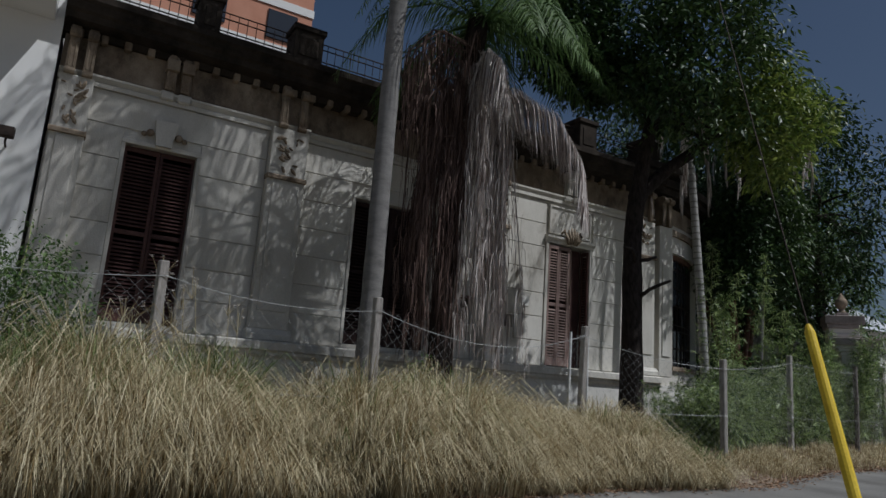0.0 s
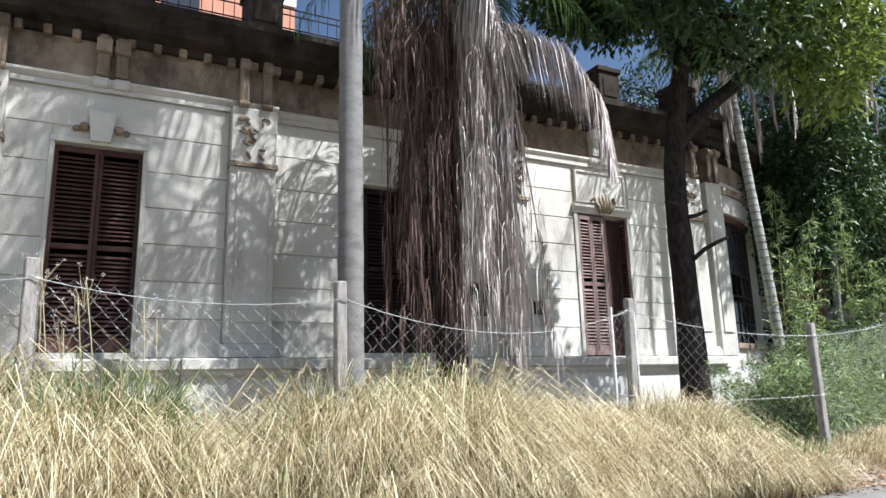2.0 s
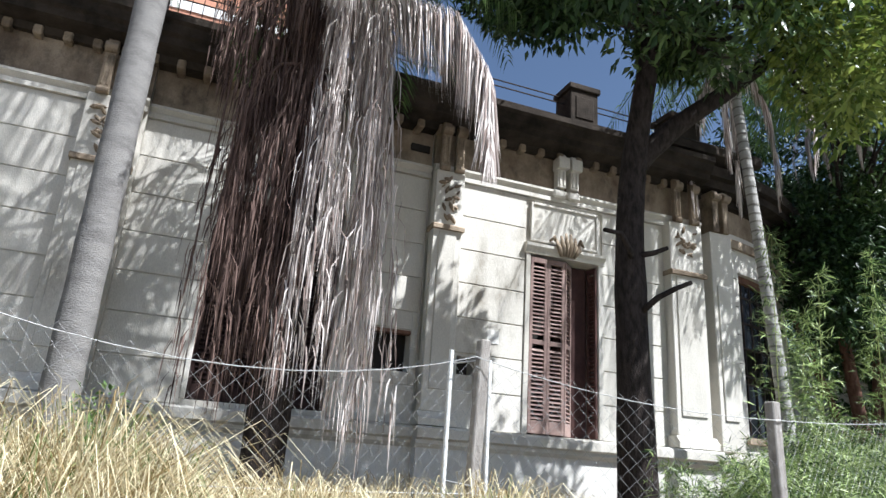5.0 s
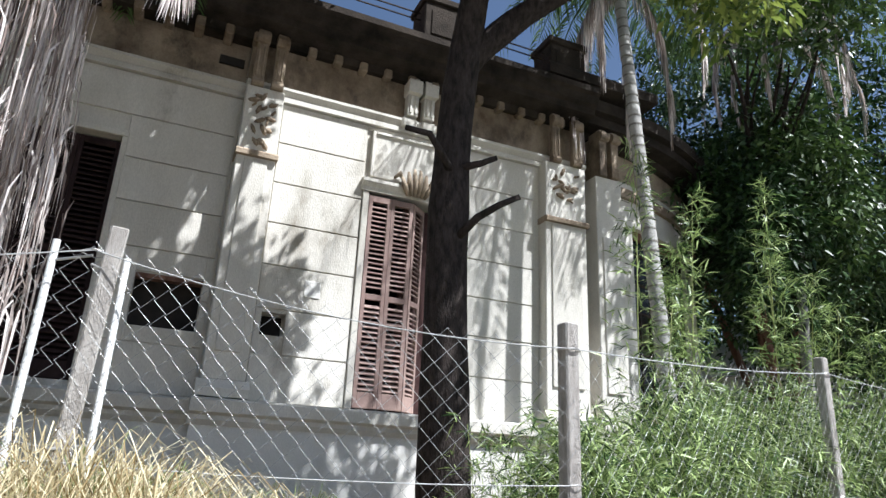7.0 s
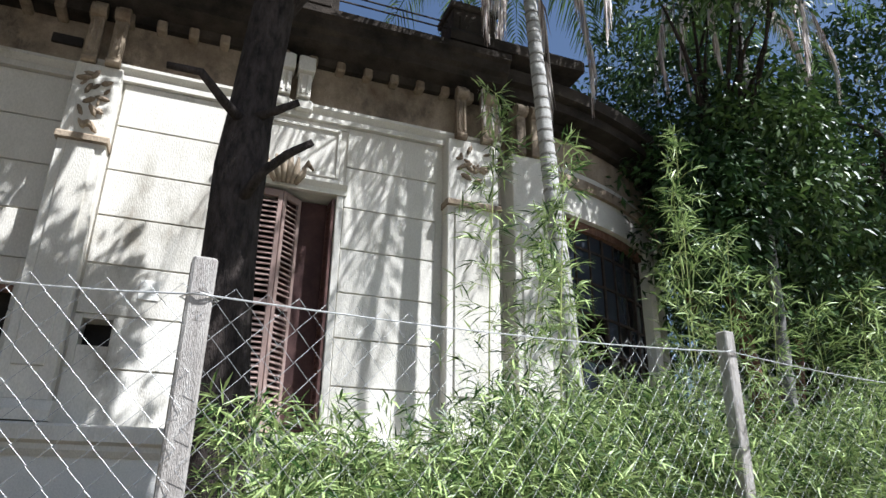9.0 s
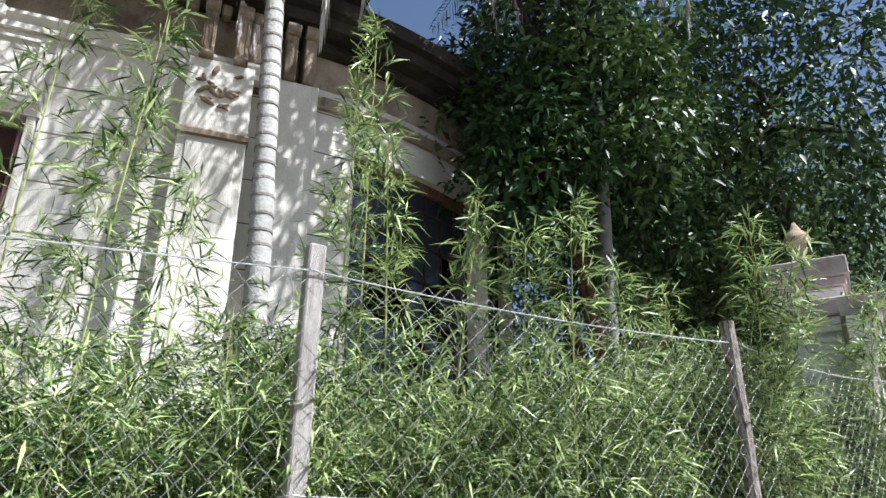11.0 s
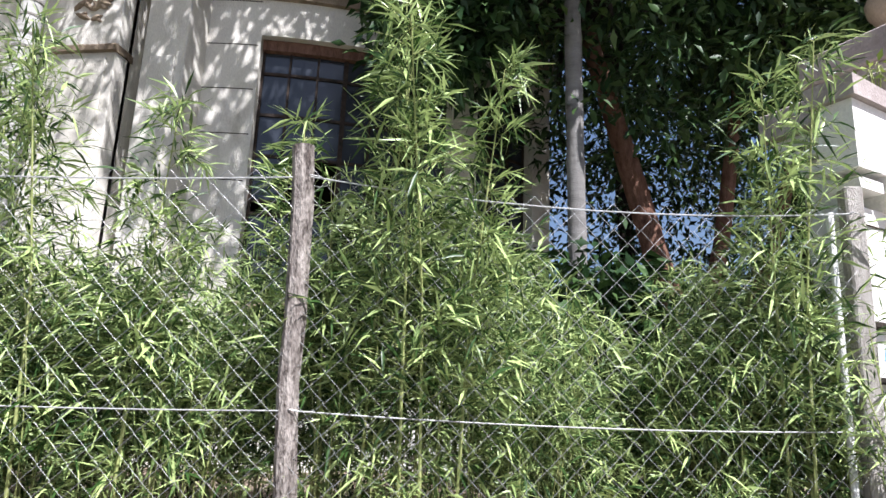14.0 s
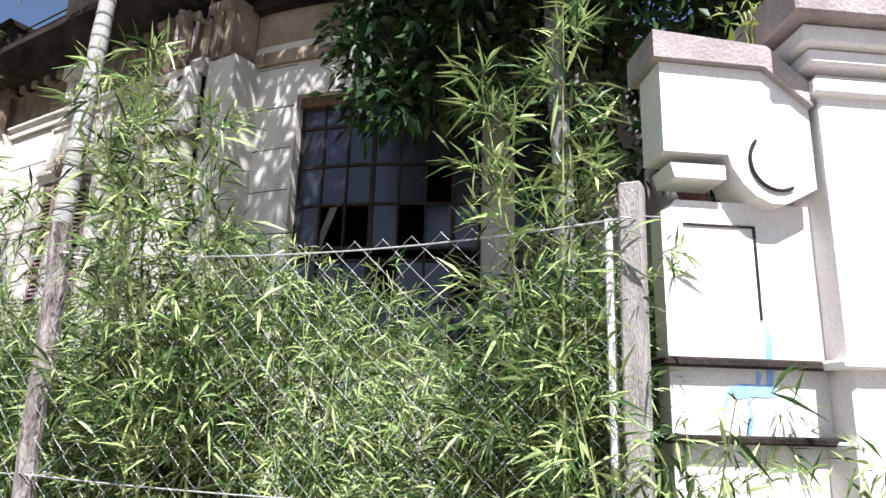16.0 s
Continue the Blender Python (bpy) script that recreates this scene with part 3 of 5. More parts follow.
bay["label"] = "steel casement window with broken dirty panes"


def arc_part(name, bm, material, label=""):
    ob = part(name, bm, material, None, label)
    ob.parent = bay
    ob.location = -(Vector((16.6, 13.5, BZ0)))
    return ob


NB = 7
for k in range(NB + 1):
    a = BA0 + (BA1 - BA0) * k / NB
    wd = 0.55 if k in (0, NB, 3, 6) else 0.25
    arc_part("mullion", arc(bmesh.new(), a - wd / 2, a + wd / 2, CR - 0.22, CR - 0.16, BZ0, BZ1 - 0.14, 1), IRON)
LEV = [2.25, 2.78, 3.30, 3.46, 4.02, 4.54, 5.08, 5.40]
for z in LEV:
    arc_part("glazing_bar", arc(bmesh.new(), BA0, BA1, CR - 0.215, CR - 0.165, z - 0.018, z + 0.018), IRON)
for k in range(NB):
    a, b = BA0 + (BA1 - BA0) * k / NB, BA0 + (BA1 - BA0) * (k + 1) / NB
    for j, (lo, hi) in enumerate(zip(LEV, LEV[1:])):
        if j == 2 or (j == 3 and k in (1, 2, 4, 7)) or (j == 4 and k == 5) or (j == 1 and k in (3, 6)):
            continue
        arc_part("pane", arc(bmesh.new(), a + 0.14, b - 0.14, CR - 0.193, CR - 0.187, lo + 0.02, hi - 0.02, 2), GLASS)
part("side_wall", B((18.42, 18.76, 15.25, 24, 0.3, 7.1)), STUCCO, house, "shaded side wall")
for k in range(4):
    a = SA0 + (SA1 - SA0) * k / 3
    part("side_window_bar", arc(bmesh.new(), a - 0.2, a + 0.2, CR - 0.22, CR - 0.16, BZ0, BZ1, 1), IRON, house)
for z in LEV[1:]:
    part("side_window_bar", arc(bmesh.new(), SA0, SA1, CR - 0.215, CR - 0.165, z - 0.018, z + 0.018, 4), IRON, house)
part("side_window_pane", arc(bmesh.new(), SA0 + 0.1, SA1 - 0.1, CR - 0.193, CR - 0.187, BZ0 + 0.01, BZ1 - 0.01, 4), GLASS, house)

# rooms behind the openings, near-black to paint their shade; roof slab and back walls
part("room_floor", B((-0.4, 13.6, FY + 0.6, 24, 1.6, 1.7)), ROOM_SHADE, house)
part("room_back", B((-0.4, 18.3, 16.5, 16.7, 1.7, 7.0)), ROOM_SHADE, house)
part("roof", B((-0.4, 13.6, FY + 0.1, 24, 7.0, 7.3)), GRIME_SHADE, house, "flat roof terrace")
part("roof", arc(bmesh.new(), -91.4, -37.5, 0.2, CR - 0.05, 7.0, 7.29), GRIME_SHADE, house)
part("roof", B((13.6, 18.7, 18.9, 24, 7.0, 7.28)), GRIME_SHADE, house)


# ---------------------------------------------------------------- shutters
def leaf_of_shutter(w, z0, z1, material, name="shutter_leaf", pitch=0.068, mids=(0.5,)):
    """One louvred leaf of width w, built upright at the origin, its hinge edge on x = 0, facing -y."""
    leaf = empty(name)
    st = 0.055
    bm = B((0, st, 0, 0.04, z0, z1), (w - st, w, 0, 0.04, z0, z1), (st, w - st, 0, 0.04, z0, z0 + 0.20), (st, w - st, 0, 0.04, z1 - 0.09, z1),
           *[(st, w - st, 0, 0.04, z0 + (z1 - z0) * q - 0.04, z0 + (z1 - z0) * q + 0.04) for q in mids], bevel=0.004)
    part("stile_frame", bm, material, leaf)
    me = None
    z = z0 + 0.24
    while z < z1 - 0.12:
        if all(abs(z - (z0 + (z1 - z0) * q)) > 0.075 for q in mids):
            if me is None:
                bm = bmesh.new()
                box(bm, st, w - st, -0.031, 0.031, -0.006, 0.006, m=Matrix.Rotation(radians(42), 4, "X"))
                ob = part("slat", bm, material, leaf)
                me = ob.data
            else:
                ob = new("slat", me)
                ob.parent = leaf
            ob.location = (0, 0.02, z)
            ob.rotation_euler = (radians(float(rng.normal(0, 2.0))), radians(float(rng.normal(0, 0.35))), 0)
        z += pitch
    return leaf


def shutter(name, label, leaves):
    """leaves: (x, y, turn in degrees, width, z0, z1, material)"""
    s = empty(name, leaves[0][0], leaves[0][1], leaves[0][4])
    tagged(s, label, "window shutter")
    for x, y, turn, w, z0, z1, material in leaves:
        lf = leaf_of_shutter(w, 0.0, z1 - z0, material, mids=(0.5,) if w > 0.3 else ())
        lf.parent = s
        lf.matrix_basis = Matrix.Translation(Vector((x, y, z0)) - s.location) @ Matrix.Rotation(radians(turn), 4, "Z")
    return s


ym = FY + 0.12
shutter("louvred_shutters", "closed dark brown louvred wooden shutters in a stucco wall", [(W1[0], ym, 0, 0.595, 2.02, 5.09, SHUTTER), (W1[0] + 0.602, ym, 0, 0.595, 2.02, 5.09, SHUTTER)])
# these leaves take the copy with deep shade in its colour
shutter("louvred_shutters", "brown closed shutters behind hanging dead palm fronds, darkened for deep shade", [(W3[0] + 0.003, ym + 0.15, 0, 0.47, 2.02, 5.0, SHUTTER_SHADED), (W3[0] + 0.478, ym + 0.15, 0, 0.47, 2.02, 5.0, SHUTTER_SHADED),
          (W3[0] + 0.953, ym + 0.15, 0, 0.47, 2.02, 5.0, SHUTTER_SHADED), (W3[0] + 1.428, ym + 0.15, 0, 0.465, 2.02, 5.0, SHUTTER_SHADED)])
shutter("folding_shutters", "brown louvred shutters folded half open, lightened for the sun on them", [(W2[0] + 0.01, FY - 0.02, 0, 0.33, 1.95, 4.87, SHUTTER_LIT), (W2[0] + 0.343, FY - 0.02, 0, 0.33, 1.95, 4.87, SHUTTER_LIT),
          (W2[0] + 0.69, FY - 0.02, 42, 0.33, 1.95, 4.87, SHUTTER_LIT), (W2[1] - 0.012, FY + 0.0, 96, 0.24, 1.95, 4.87, SHUTTER)])
# dark board added behind the gap in place of the unlit opening
part("inner_shutter", B((W2[0] + 0.62, W2[1] - 0.06, FY + 0.28, FY + 0.31, 1.95, 4.90), bevel=0.004), SHUTTER, house, "dark board standing in for the shaded opening")

# ---------------------------------------------------------------- neighbours and distance
nb = empty("neighbour_house", -6, 14, 0.4)
tagged(nb, "bright white rendered neighbouring house with a flat canopy", "house")
part("wall", B((-14, -0.50, 12.35, 20, 0.2, 12.0)), NEIGHBOUR, nb)
part("canopy", B((-14, -0.62, 11.2, 12.36, 6.85, 7.35), bevel=0.02), NEIGHBOUR, nb, "concrete canopy slab")
fl = empty("wall_lamp", -0.95, 12.3, 4.6)
tagged(fl, "small dark floodlight on the white wall", "lamp")
part("bracket", tube(bmesh.new(), [(-0.95, 12.36, 4.55), (-0.95, 12.15, 4.55), (-0.95, 12.08, 4.66)], 0.018, 8), IRON, fl)
part("lamp_head", B((-1.06, -0.84, 11.98, 12.12, 4.62, 4.80), bevel=0.02), IRON, fl)

bk = empty("brick_building", 2, 22, 7)
tagged(bk, "terracotta building with white bands rising behind the roof", "building")
part("wall", B((-6, 6.2, 20.5, 28, 0.3, 15.0)), BRICK, bk)
for z in (8.3, 9.9, 11.5, 13.1):
    part("band", B((-6.03, 6.23, 20.46, 20.52, z, z + 0.28)), NEIGHBOUR, bk, "white band")
for k in range(5):
    x0 = -4.5 + 2.3 * k
    for z in (8.75, 10.35, 11.95):
        part("window", B((x0, x0 + 1.0, 20.44, 20.5, z, z + 1.0), bevel=0.02), GLASS, bk)

hs2 = empty("street_house", 30, 22, 0.2)
tagged(hs2, "pale house with a grey pitched roof down the street", "house")
part("wall", B((27.5, 36, 17.0, 24, 0.2, 5.2)), NEIGHBOUR, hs2)
bm = bmesh.new()
profile_x(bm, [(16.4, 5.1), (20.5, 7.4), (24.6, 5.1), (20.5, 5.12)], 27, 36.5)
part("roof", bm, ROOFSLATE, hs2)
for x0 in (28.5, 31.2, 33.8):
    part("window", B((x0, x0 + 1.1, 16.95, 17.02, 2.0, 3.5), bevel=0.02), GLASS, hs2)

# ---------------------------------------------------------------- gate pier
pier = empty("gate_pier", 20.46, 10.18, 0.3)
tagged(pier, "white painted masonry gate pier with scrolled wing and column", "gate pier")
PY = 10.18
wing = bmesh.new()


def prism(bm, outline, y0, y1):
    a = [bm.verts.new((x, y0, z)) for x, z in outline]
    b = [bm.verts.new((x, y1, z)) for x, z in outline]
    n = len(outline)
    for k in range(n):
        bm.faces.new((a[k], a[(k + 1) % n], b[(k + 1) % n], b[k]))
    bm.faces.new(a)
    bm.faces.new(b[::-1])
    bmesh.ops.recalc_face_normals(bm, faces=bm.faces[:])
    return bm


prism(wing, [(20.46, 0.3), (21.2, 0.3), (21.2, 2.49), (20.53, 2.49), (20.50, 2.45), (20.46, 2.43)], PY + 0.05, PY + 0.17)
part("wing_body", wing, PIERPAINT, pier)
up_ = prism(bmesh.new(), [(20.44, 2.68), (20.74, 2.68), (20.76, 2.62), (20.80, 2.55), (20.86, 2.49), (20.93, 2.46), (21.0, 2.46), (21.15, 2.54), (21.15, 2.95), (20.93, 3.11), (20.44, 3.12)], PY - 0.06, PY + 0.17)
part("wing_scroll", up_, PIERPAINT, pier)
part("wing_ledge", prism(bmesh.new(), [(20.50, 2.57), (20.74, 2.57), (20.74, 2.64), (20.48, 2.64)], PY - 0.03, PY + 0.17), PIERPAINT, pier)
part("wing_cap", prism(bmesh.new(), [(20.40, 3.123), (20.93, 3.113), (21.15, 2.93), (21.15, 3.04), (20.95, 3.22), (20.40, 3.26)], PY - 0.10, PY + 0.22), PIERCAP, pier, "weathered coping stone")
bm = bmesh.new()
tube(bm, [(20.97 + 0.13 * math.cos(a), PY - 0.068, 2.66 + 0.14 * math.sin(a)) for a in np.linspace(2.4, 5.2, 14)], 0.008, 6)
part("scroll_line", bm, GRIME_SHADE, pier)
part("panel_groove", B((20.56, 20.90, PY + 0.042, PY + 0.052, 2.37, 2.38), (20.89, 20.90, PY + 0.042, PY + 0.052, 1.95, 2.37)), GRIME_SHADE, pier)
part("base_band", B((20.42, 21.24, PY - 0.01, PY + 0.17, 1.735, 1.775), (20.42, 21.24, PY - 0.02, PY + 0.17, 1.42, 1.455), bevel=0.008), GRIME_SHADE, pier, "dark base mouldings")
part("column", B((21.18, 22.0, PY - 0.10, PY + 0.75, 0.3, 3.10), bevel=0.012), PIERPAINT, pier, "square column")
part("column_necking", B((21.14, 22.04, PY - 0.14, PY + 0.79, 2.98, 3.06), bevel=0.012), PIERPAINT, pier)
part("column_cap", B((21.10, 22.08, PY - 0.18, PY + 0.83, 3.104, 3.18), bevel=0.012), PIERPAINT, pier)
part("column_cap", B((21.06, 22.12, PY - 0.22, PY + 0.87, 3.184, 3.28), bevel=0.012), PIERPAINT, pier)
part("column_cap", B((20.98, 22.20, PY - 0.30, PY + 0.95, 3.284, 3.50), bevel=0.012), PIERCAP, pier)
part("column_base", B((21.14, 22.06, PY - 0.14, PY + 0.8, 0.3, 1.44), (21.12, 22.08, PY - 0.16, PY + 0.82, 1.735, 1.775), bevel=0.01), PIERPAINT, pier)
for line, w in (([(20.915, 1.80), (20.91, 1.70), (20.905, 1.60), (20.90, 1.53)], 0.022), ([(20.92, 1.55), (20.86, 1.54), (20.80, 1.545), (20.73, 1.53)], 0.026), ([(20.86, 1.62), (20.85, 1.56)], 0.012), ([(20.80, 1.52), (20.81, 1.44), (20.79, 1.36)], 0.014), ([(20.72, 1.55), (20.69, 1.46)], 0.010)):
    bm = bmesh.new()
    top_ = [bm.verts.new((x - 0.3 * w, PY + 0.046, z + w + 0.1)) for x, z in line]
    low_ = [bm.verts.new((x + 0.9 * w, PY + 0.046, z - w + 0.1)) for x, z in line]
    for k in range(len(line) - 1):
        bm.faces.new((top_[k], top_[k + 1], low_[k + 1], low_[k]))
    part("graffiti", bm, BLUEPAINT, pier, "faded blue spray paint stroke")
pier.rotation_euler = (0, 0, radians(37))

rear = empty("gate_pier", 21.6, 11.7, 0.3)
tagged(rear, "shaded masonry gate pier carrying a weathered urn", "gate pier")
part("column", B((21.17, 22.03, 11.27, 12.13, 0.3, 3.86), bevel=0.012), PIERPAINT, rear)
part("necking", B((21.13, 22.07, 11.23, 12.17, 3.62, 3.70), bevel=0.012), PIERPAINT, rear)
part("column_cap", B((21.11, 22.09, 11.21, 12.19, 3.864, 3.99), (21.06, 22.14, 11.16, 12.24, 3.994, 4.26), bevel=0.014), PIERCAP, rear)
part("urn_block", B((21.42, 21.78, 11.52, 11.88, 4.264, 4.38), bevel=0.012), PIERCAP, rear)
part("finial", tube(bmesh.new(), [(21.6, 11.7, z) for z in (4.38, 4.43, 4.48, 4.55, 4.64, 4.74, 4.82, 4.88, 4.94, 5.02)], [0.13, 0.13, 0.07, 0.11, 0.17, 0.185, 0.15, 0.09, 0.06, 0.02], 20), STAINED_SHADE, rear, "weathered plaster urn", smooth=True)
rear.rotation_euler = (0, 0, radians(37))

# ---------------------------------------------------------------- fence
POSTS = [(-5.2, 7.72, 2.45, 0), (-2.0, 7.80, 2.45, 0), (1.06, 7.92, 2.50, 0), (3.52, 7.56, 2.37, 0), (7.50, 8.26, 2.45, 0), (10.24, 7.64, 2.12, 0), (14.03, 8.80, 2.48, 0), (17.47, 9.24, 2.48, 1), (20.33, 10.0, 2.50, 0)]


def fence_post(x, y, top, rough):
    p = empty("fence_post", x, y, 0.3)
    tagged(p, "rough bark-covered wooden fence post" if rough else "weathered grey squared fence post", "fence post", "posts of the wire fence")
    bm = bmesh.new()
    r = 0.055 if rough else 0.05
    n = 9
    lean = rng.normal(0, 0.012, 2)
    pts = [(x + lean[0] * k + (rng.normal(0, 0.006) if rough else 0), y + lean[1] * k + (rng.normal(0, 0.006) if rough else 0), 0.1 + (top - 0.1) * k / (n - 1)) for k in range(n)]
    if rough:
        tube(bm, pts, [r * rng.uniform(0.9, 1.12) for _ in pts], 9)
    else:
        m = Matrix.Translation((x, y, 0)) @ Matrix.Rotation(rng.uniform(-0.25, 0.25), 4, "Z") @ Matrix.Rotation(float(lean[0]) * 1.2, 4, "Y")
        box(bm, -r, r, -r, r, 0.1, top, bevel=0.010, m=m)
    part("shaft", bm, BARKPOST if rough else POSTWOOD, p)
    for z in (top - 0.17, 1.16):
        bm = bmesh.new()
        tube(bm, [(x + (r * 1.5) * math.cos(a), y + (r * 1.5) * math.sin(a), z + 0.006 * math.sin(3 * a)) for a in np.linspace(0, 2 * math.pi, 13)], 0.003, 4)
        part("tie_wire", bm, GALV, p)
    return p


for q in POSTS:
    fence_post(*q)


def ribbon_wire(p, q, sag, r=0.0028, n=10):
    bm = bmesh.new()
    p, q = Vector(p), Vector(q)
    tube(bm, [p.lerp(q, k / n) + Vector((0, 0, -sag * 4 * (k / n) * (1 - k / n))) for k in range(n + 1)], r, 5)
    return bm


def zigzag(p, q, top0, top1, low, sag, cell=0.072):
    """Chain-link: zigzag wires as thin three-sided rods."""
    p, q = np.array(p), np.array(q)
    length = np.linalg.norm(q - p)
    n = int(length / cell)
    vs, fs = [], []
    dirx = (q - p) / length
    out = np.array((-dirx[1], dirx[0]))
    for k in range(n):
        u0 = k / n
        base = p + (q - p) * (u0 + 0.5 / n)
        t = top0 + (top1 - top0) * u0 - sag * 4 * u0 * (1 - u0)
        m = int((t - low) / cell)
        for j in range(m):
            s0 = 1 if (j + k) % 2 else -1
            s1 = -s0
            a2, b2 = base + dirx * s0 * cell * 0.5, base + dirx * s1 * cell * 0.5
            za, zb = t - j * cell, t - (j + 1) * cell
            wob = 0.012 * math.sin(k * 0.35 + j * 0.5)
            A = np.array((*(a2 + out * (wob + 0.003 * s0)), za))
            Bq = np.array((*(b2 + out * (wob + 0.003 * s1)), zb))
            r = 0.0015
            d = (Bq - A) / np.linalg.norm(Bq - A)
            o3 = np.array((*out, 0))
            s3 = np.cross(d, o3)
            k0 = len(vs)
            for c in (A, Bq):
                for ang in (0, 2.09, 4.19):
                    vs.append(c + (o3 * math.cos(ang) + s3 * math.sin(ang)) * r)
            for e in range(3):
                fs.append((k0 + e, k0 + (e + 1) % 3, k0 + 3 + (e + 1) % 3, k0 + 3 + e))
    return np.array(vs), np.array(fs)


SAGS = [0.05, 0.1, 0.12, 0.30, 0.10, 0.04, 0.05, 0.08]
for (a, b, s) in zip(POSTS, POSTS[1:], SAGS):
    bay_ = empty("fence_bay", (a[0] + b[0]) / 2, (a[1] + b[1]) / 2, 0.5)
    tagged(bay_, "sagging galvanised chain-link wire fence with strained wires", "wire fence", "bays of the wire fence")
    v, f = zigzag((a[0], a[1] - 0.06), (b[0], b[1] - 0.06), a[2] - 0.12, b[2] - 0.12, 0.55, s)
    arrays("chain_link", v, f, GALV, bay_)
    part("top_wire", ribbon_wire((a[0], a[1] - 0.066, a[2] - 0.17), (b[0], b[1] - 0.066, b[2] - 0.17), s, 0.004), WIRE, bay_)
    if not 10 < a[0] < 14:
        part("low_wire", ribbon_wire((a[0], a[1] - 0.066, 1.16), (b[0], b[1] - 0.066, 1.16), 0.03, 0.0035), WIRE, bay_)
for (x, y, dx, top) in ((7.50, 8.26, -0.20, 2.33), (7.50, 8.26, 0.17, 2.28)):
    st = empty("fence_stay", x + dx, y, 0.3)
    tagged(st, "thin white metal pipe beside the fence post", "pipe", "white stays at the fence post")
    part("pipe", tube(bmesh.new(), [(x + dx * 1.05, y + 0.02, 0.3), (x + dx, y + 0.02, top)], 0.021, 10), PIPE, st)
    part("clamp", tube(bmesh.new(), [(x + dx, y + 0.02, top - 0.12), (x, y - 0.06, top - 0.08)], 0.008, 6), GALV, st)
    part("clamp", tube(bmesh.new(), [(x + dx * 1.03, y + 0.02, 1.25), (x, y - 0.06, 1.22)], 0.008, 6), GALV, st)
st = empty("fence_stay", 20.24, 10.0, 0.3)
tagged(st, "thin white metal pipe beside the end post", "pipe", "white stays at the fence post")
part("pipe", tube(bmesh.new(), [(20.24, 10.02, 0.3), (20.25, 10.02, 2.36)], 0.02, 10), PIPE, st)

tw = empty("tie_wire", 20.4, 10.05, 2.36)
tagged(tw, "thin rusty wire tying the end post to the pier", "wire")
part("strand", ribbon_wire((20.36, 10.0, 2.36), (20.56, 10.22, 2.40), 0.01), WIRE, tw)

# guy wire with its yellow guard beside the road
gw = empty("guy_wire", 3.74, 1.85, 0.12)
tagged(gw, "steel guy wire with a yellow plastic guard, anchored in the ground", "guy wire")
G0, G1 = Vector((3.74, 1.85, 0.1)), Vector((6.0, 5.5, 10.0))
part("wire", tube(bmesh.new(), [G0, G1], 0.005, 6), IRON, gw)
part("guard", tube(bmesh.new(), [G0.lerp(G1, 0.02), G0.lerp(G1, 0.1), G0.lerp(G1, 0.18), G0.lerp(G1, 0.185)], [0.034, 0.034, 0.032, 0.015], 12), YELLOW, gw, "yellow guard tube")

# ---------------------------------------------------------------- palms
def strands(points, down, length, width, sway):
    """Hanging strips: two quads each from a point, drooping."""
    n = len(points)
    length, width = np.broadcast_to(length, n)[:, None], np.broadcast_to(width, n)[:, None]
    out = np.concatenate([rng.normal(0, sway, (n, 2)), np.zeros((n, 1))], 1) + down
    ang = rng.uniform(0, math.pi, n)
    w = np.stack([np.cos(ang), np.sin(ang), np.zeros(n)], 1) * width / 2
    p1 = points + (out * 0.75 + np.array((0, 0, -0.35))) * length * 0.45
    p2 = p1 + (out * 0.25 + np.array((0, 0, -1.0))) * length * 0.6
    v = np.stack([points - w * 0.5, points + w * 0.5, p1 - w, p1 + w, p2], 1).reshape(-1, 3)
    f = np.array([[0, 1, 3], [0, 3, 2], [2, 3, 4]])
    return v, (np.arange(n)[:, None, None] * 5 + f).reshape(-1, 3)


def curve_points(ctrl, n):
    ctrl = np.array(ctrl, float)
    t = np.linspace(0, len(ctrl) - 1, n)
    out = np.stack([np.interp(t, np.arange(len(ctrl)), ctrl[:, k]) for k in range(3)], 1)
    for _ in range(3):
        out[1:-1] = (out[:-2] + 2 * out[1:-1] + out[2:]) / 4
    return out


def live_frond(ctrl, leaf, n=60, droop=0.55, hang=0.0, width=0.028):
    """Rachis and two rows of leaflets. Returns leaflet arrays and the rachis line."""
    pts = curve_points(ctrl, n)
    tan = unit(np.gradient(pts, axis=0))
    side = unit(np.cross(tan, np.array((0, 0, 1.0))))
    env = np.sin(np.linspace(0.35, 3.0, n)) ** 0.7
    parts_ = []
    for s in (-1, 1):
        way = tan * 0.55 + side * s * (1 - hang) + np.array((0, 0, -1.0)) * (0.25 + hang * 1.6) + rng.normal(0, 0.13, (n, 3))
        up = np.cross(tan, side) * -1 + rng.normal(0, 0.2, (n, 3))
        parts_.append(leaf_arrays(pts, way, up, leaf * env * rng.uniform(0.8, 1.1, n), width, droop, 0.1))
    return join_arrays(parts_), pts


def palm_trunk(bm, ctrl, r0, r1, n=14, rings=0.0):
    pts = curve_points(ctrl, 40)
    tube(bm, pts, [r0 + (r1 - r0) * k / 39 + (0.02 if k == 0 else 0) + 0.004 * math.sin(k * 2.1) for k in range(40)], n)
    return pts


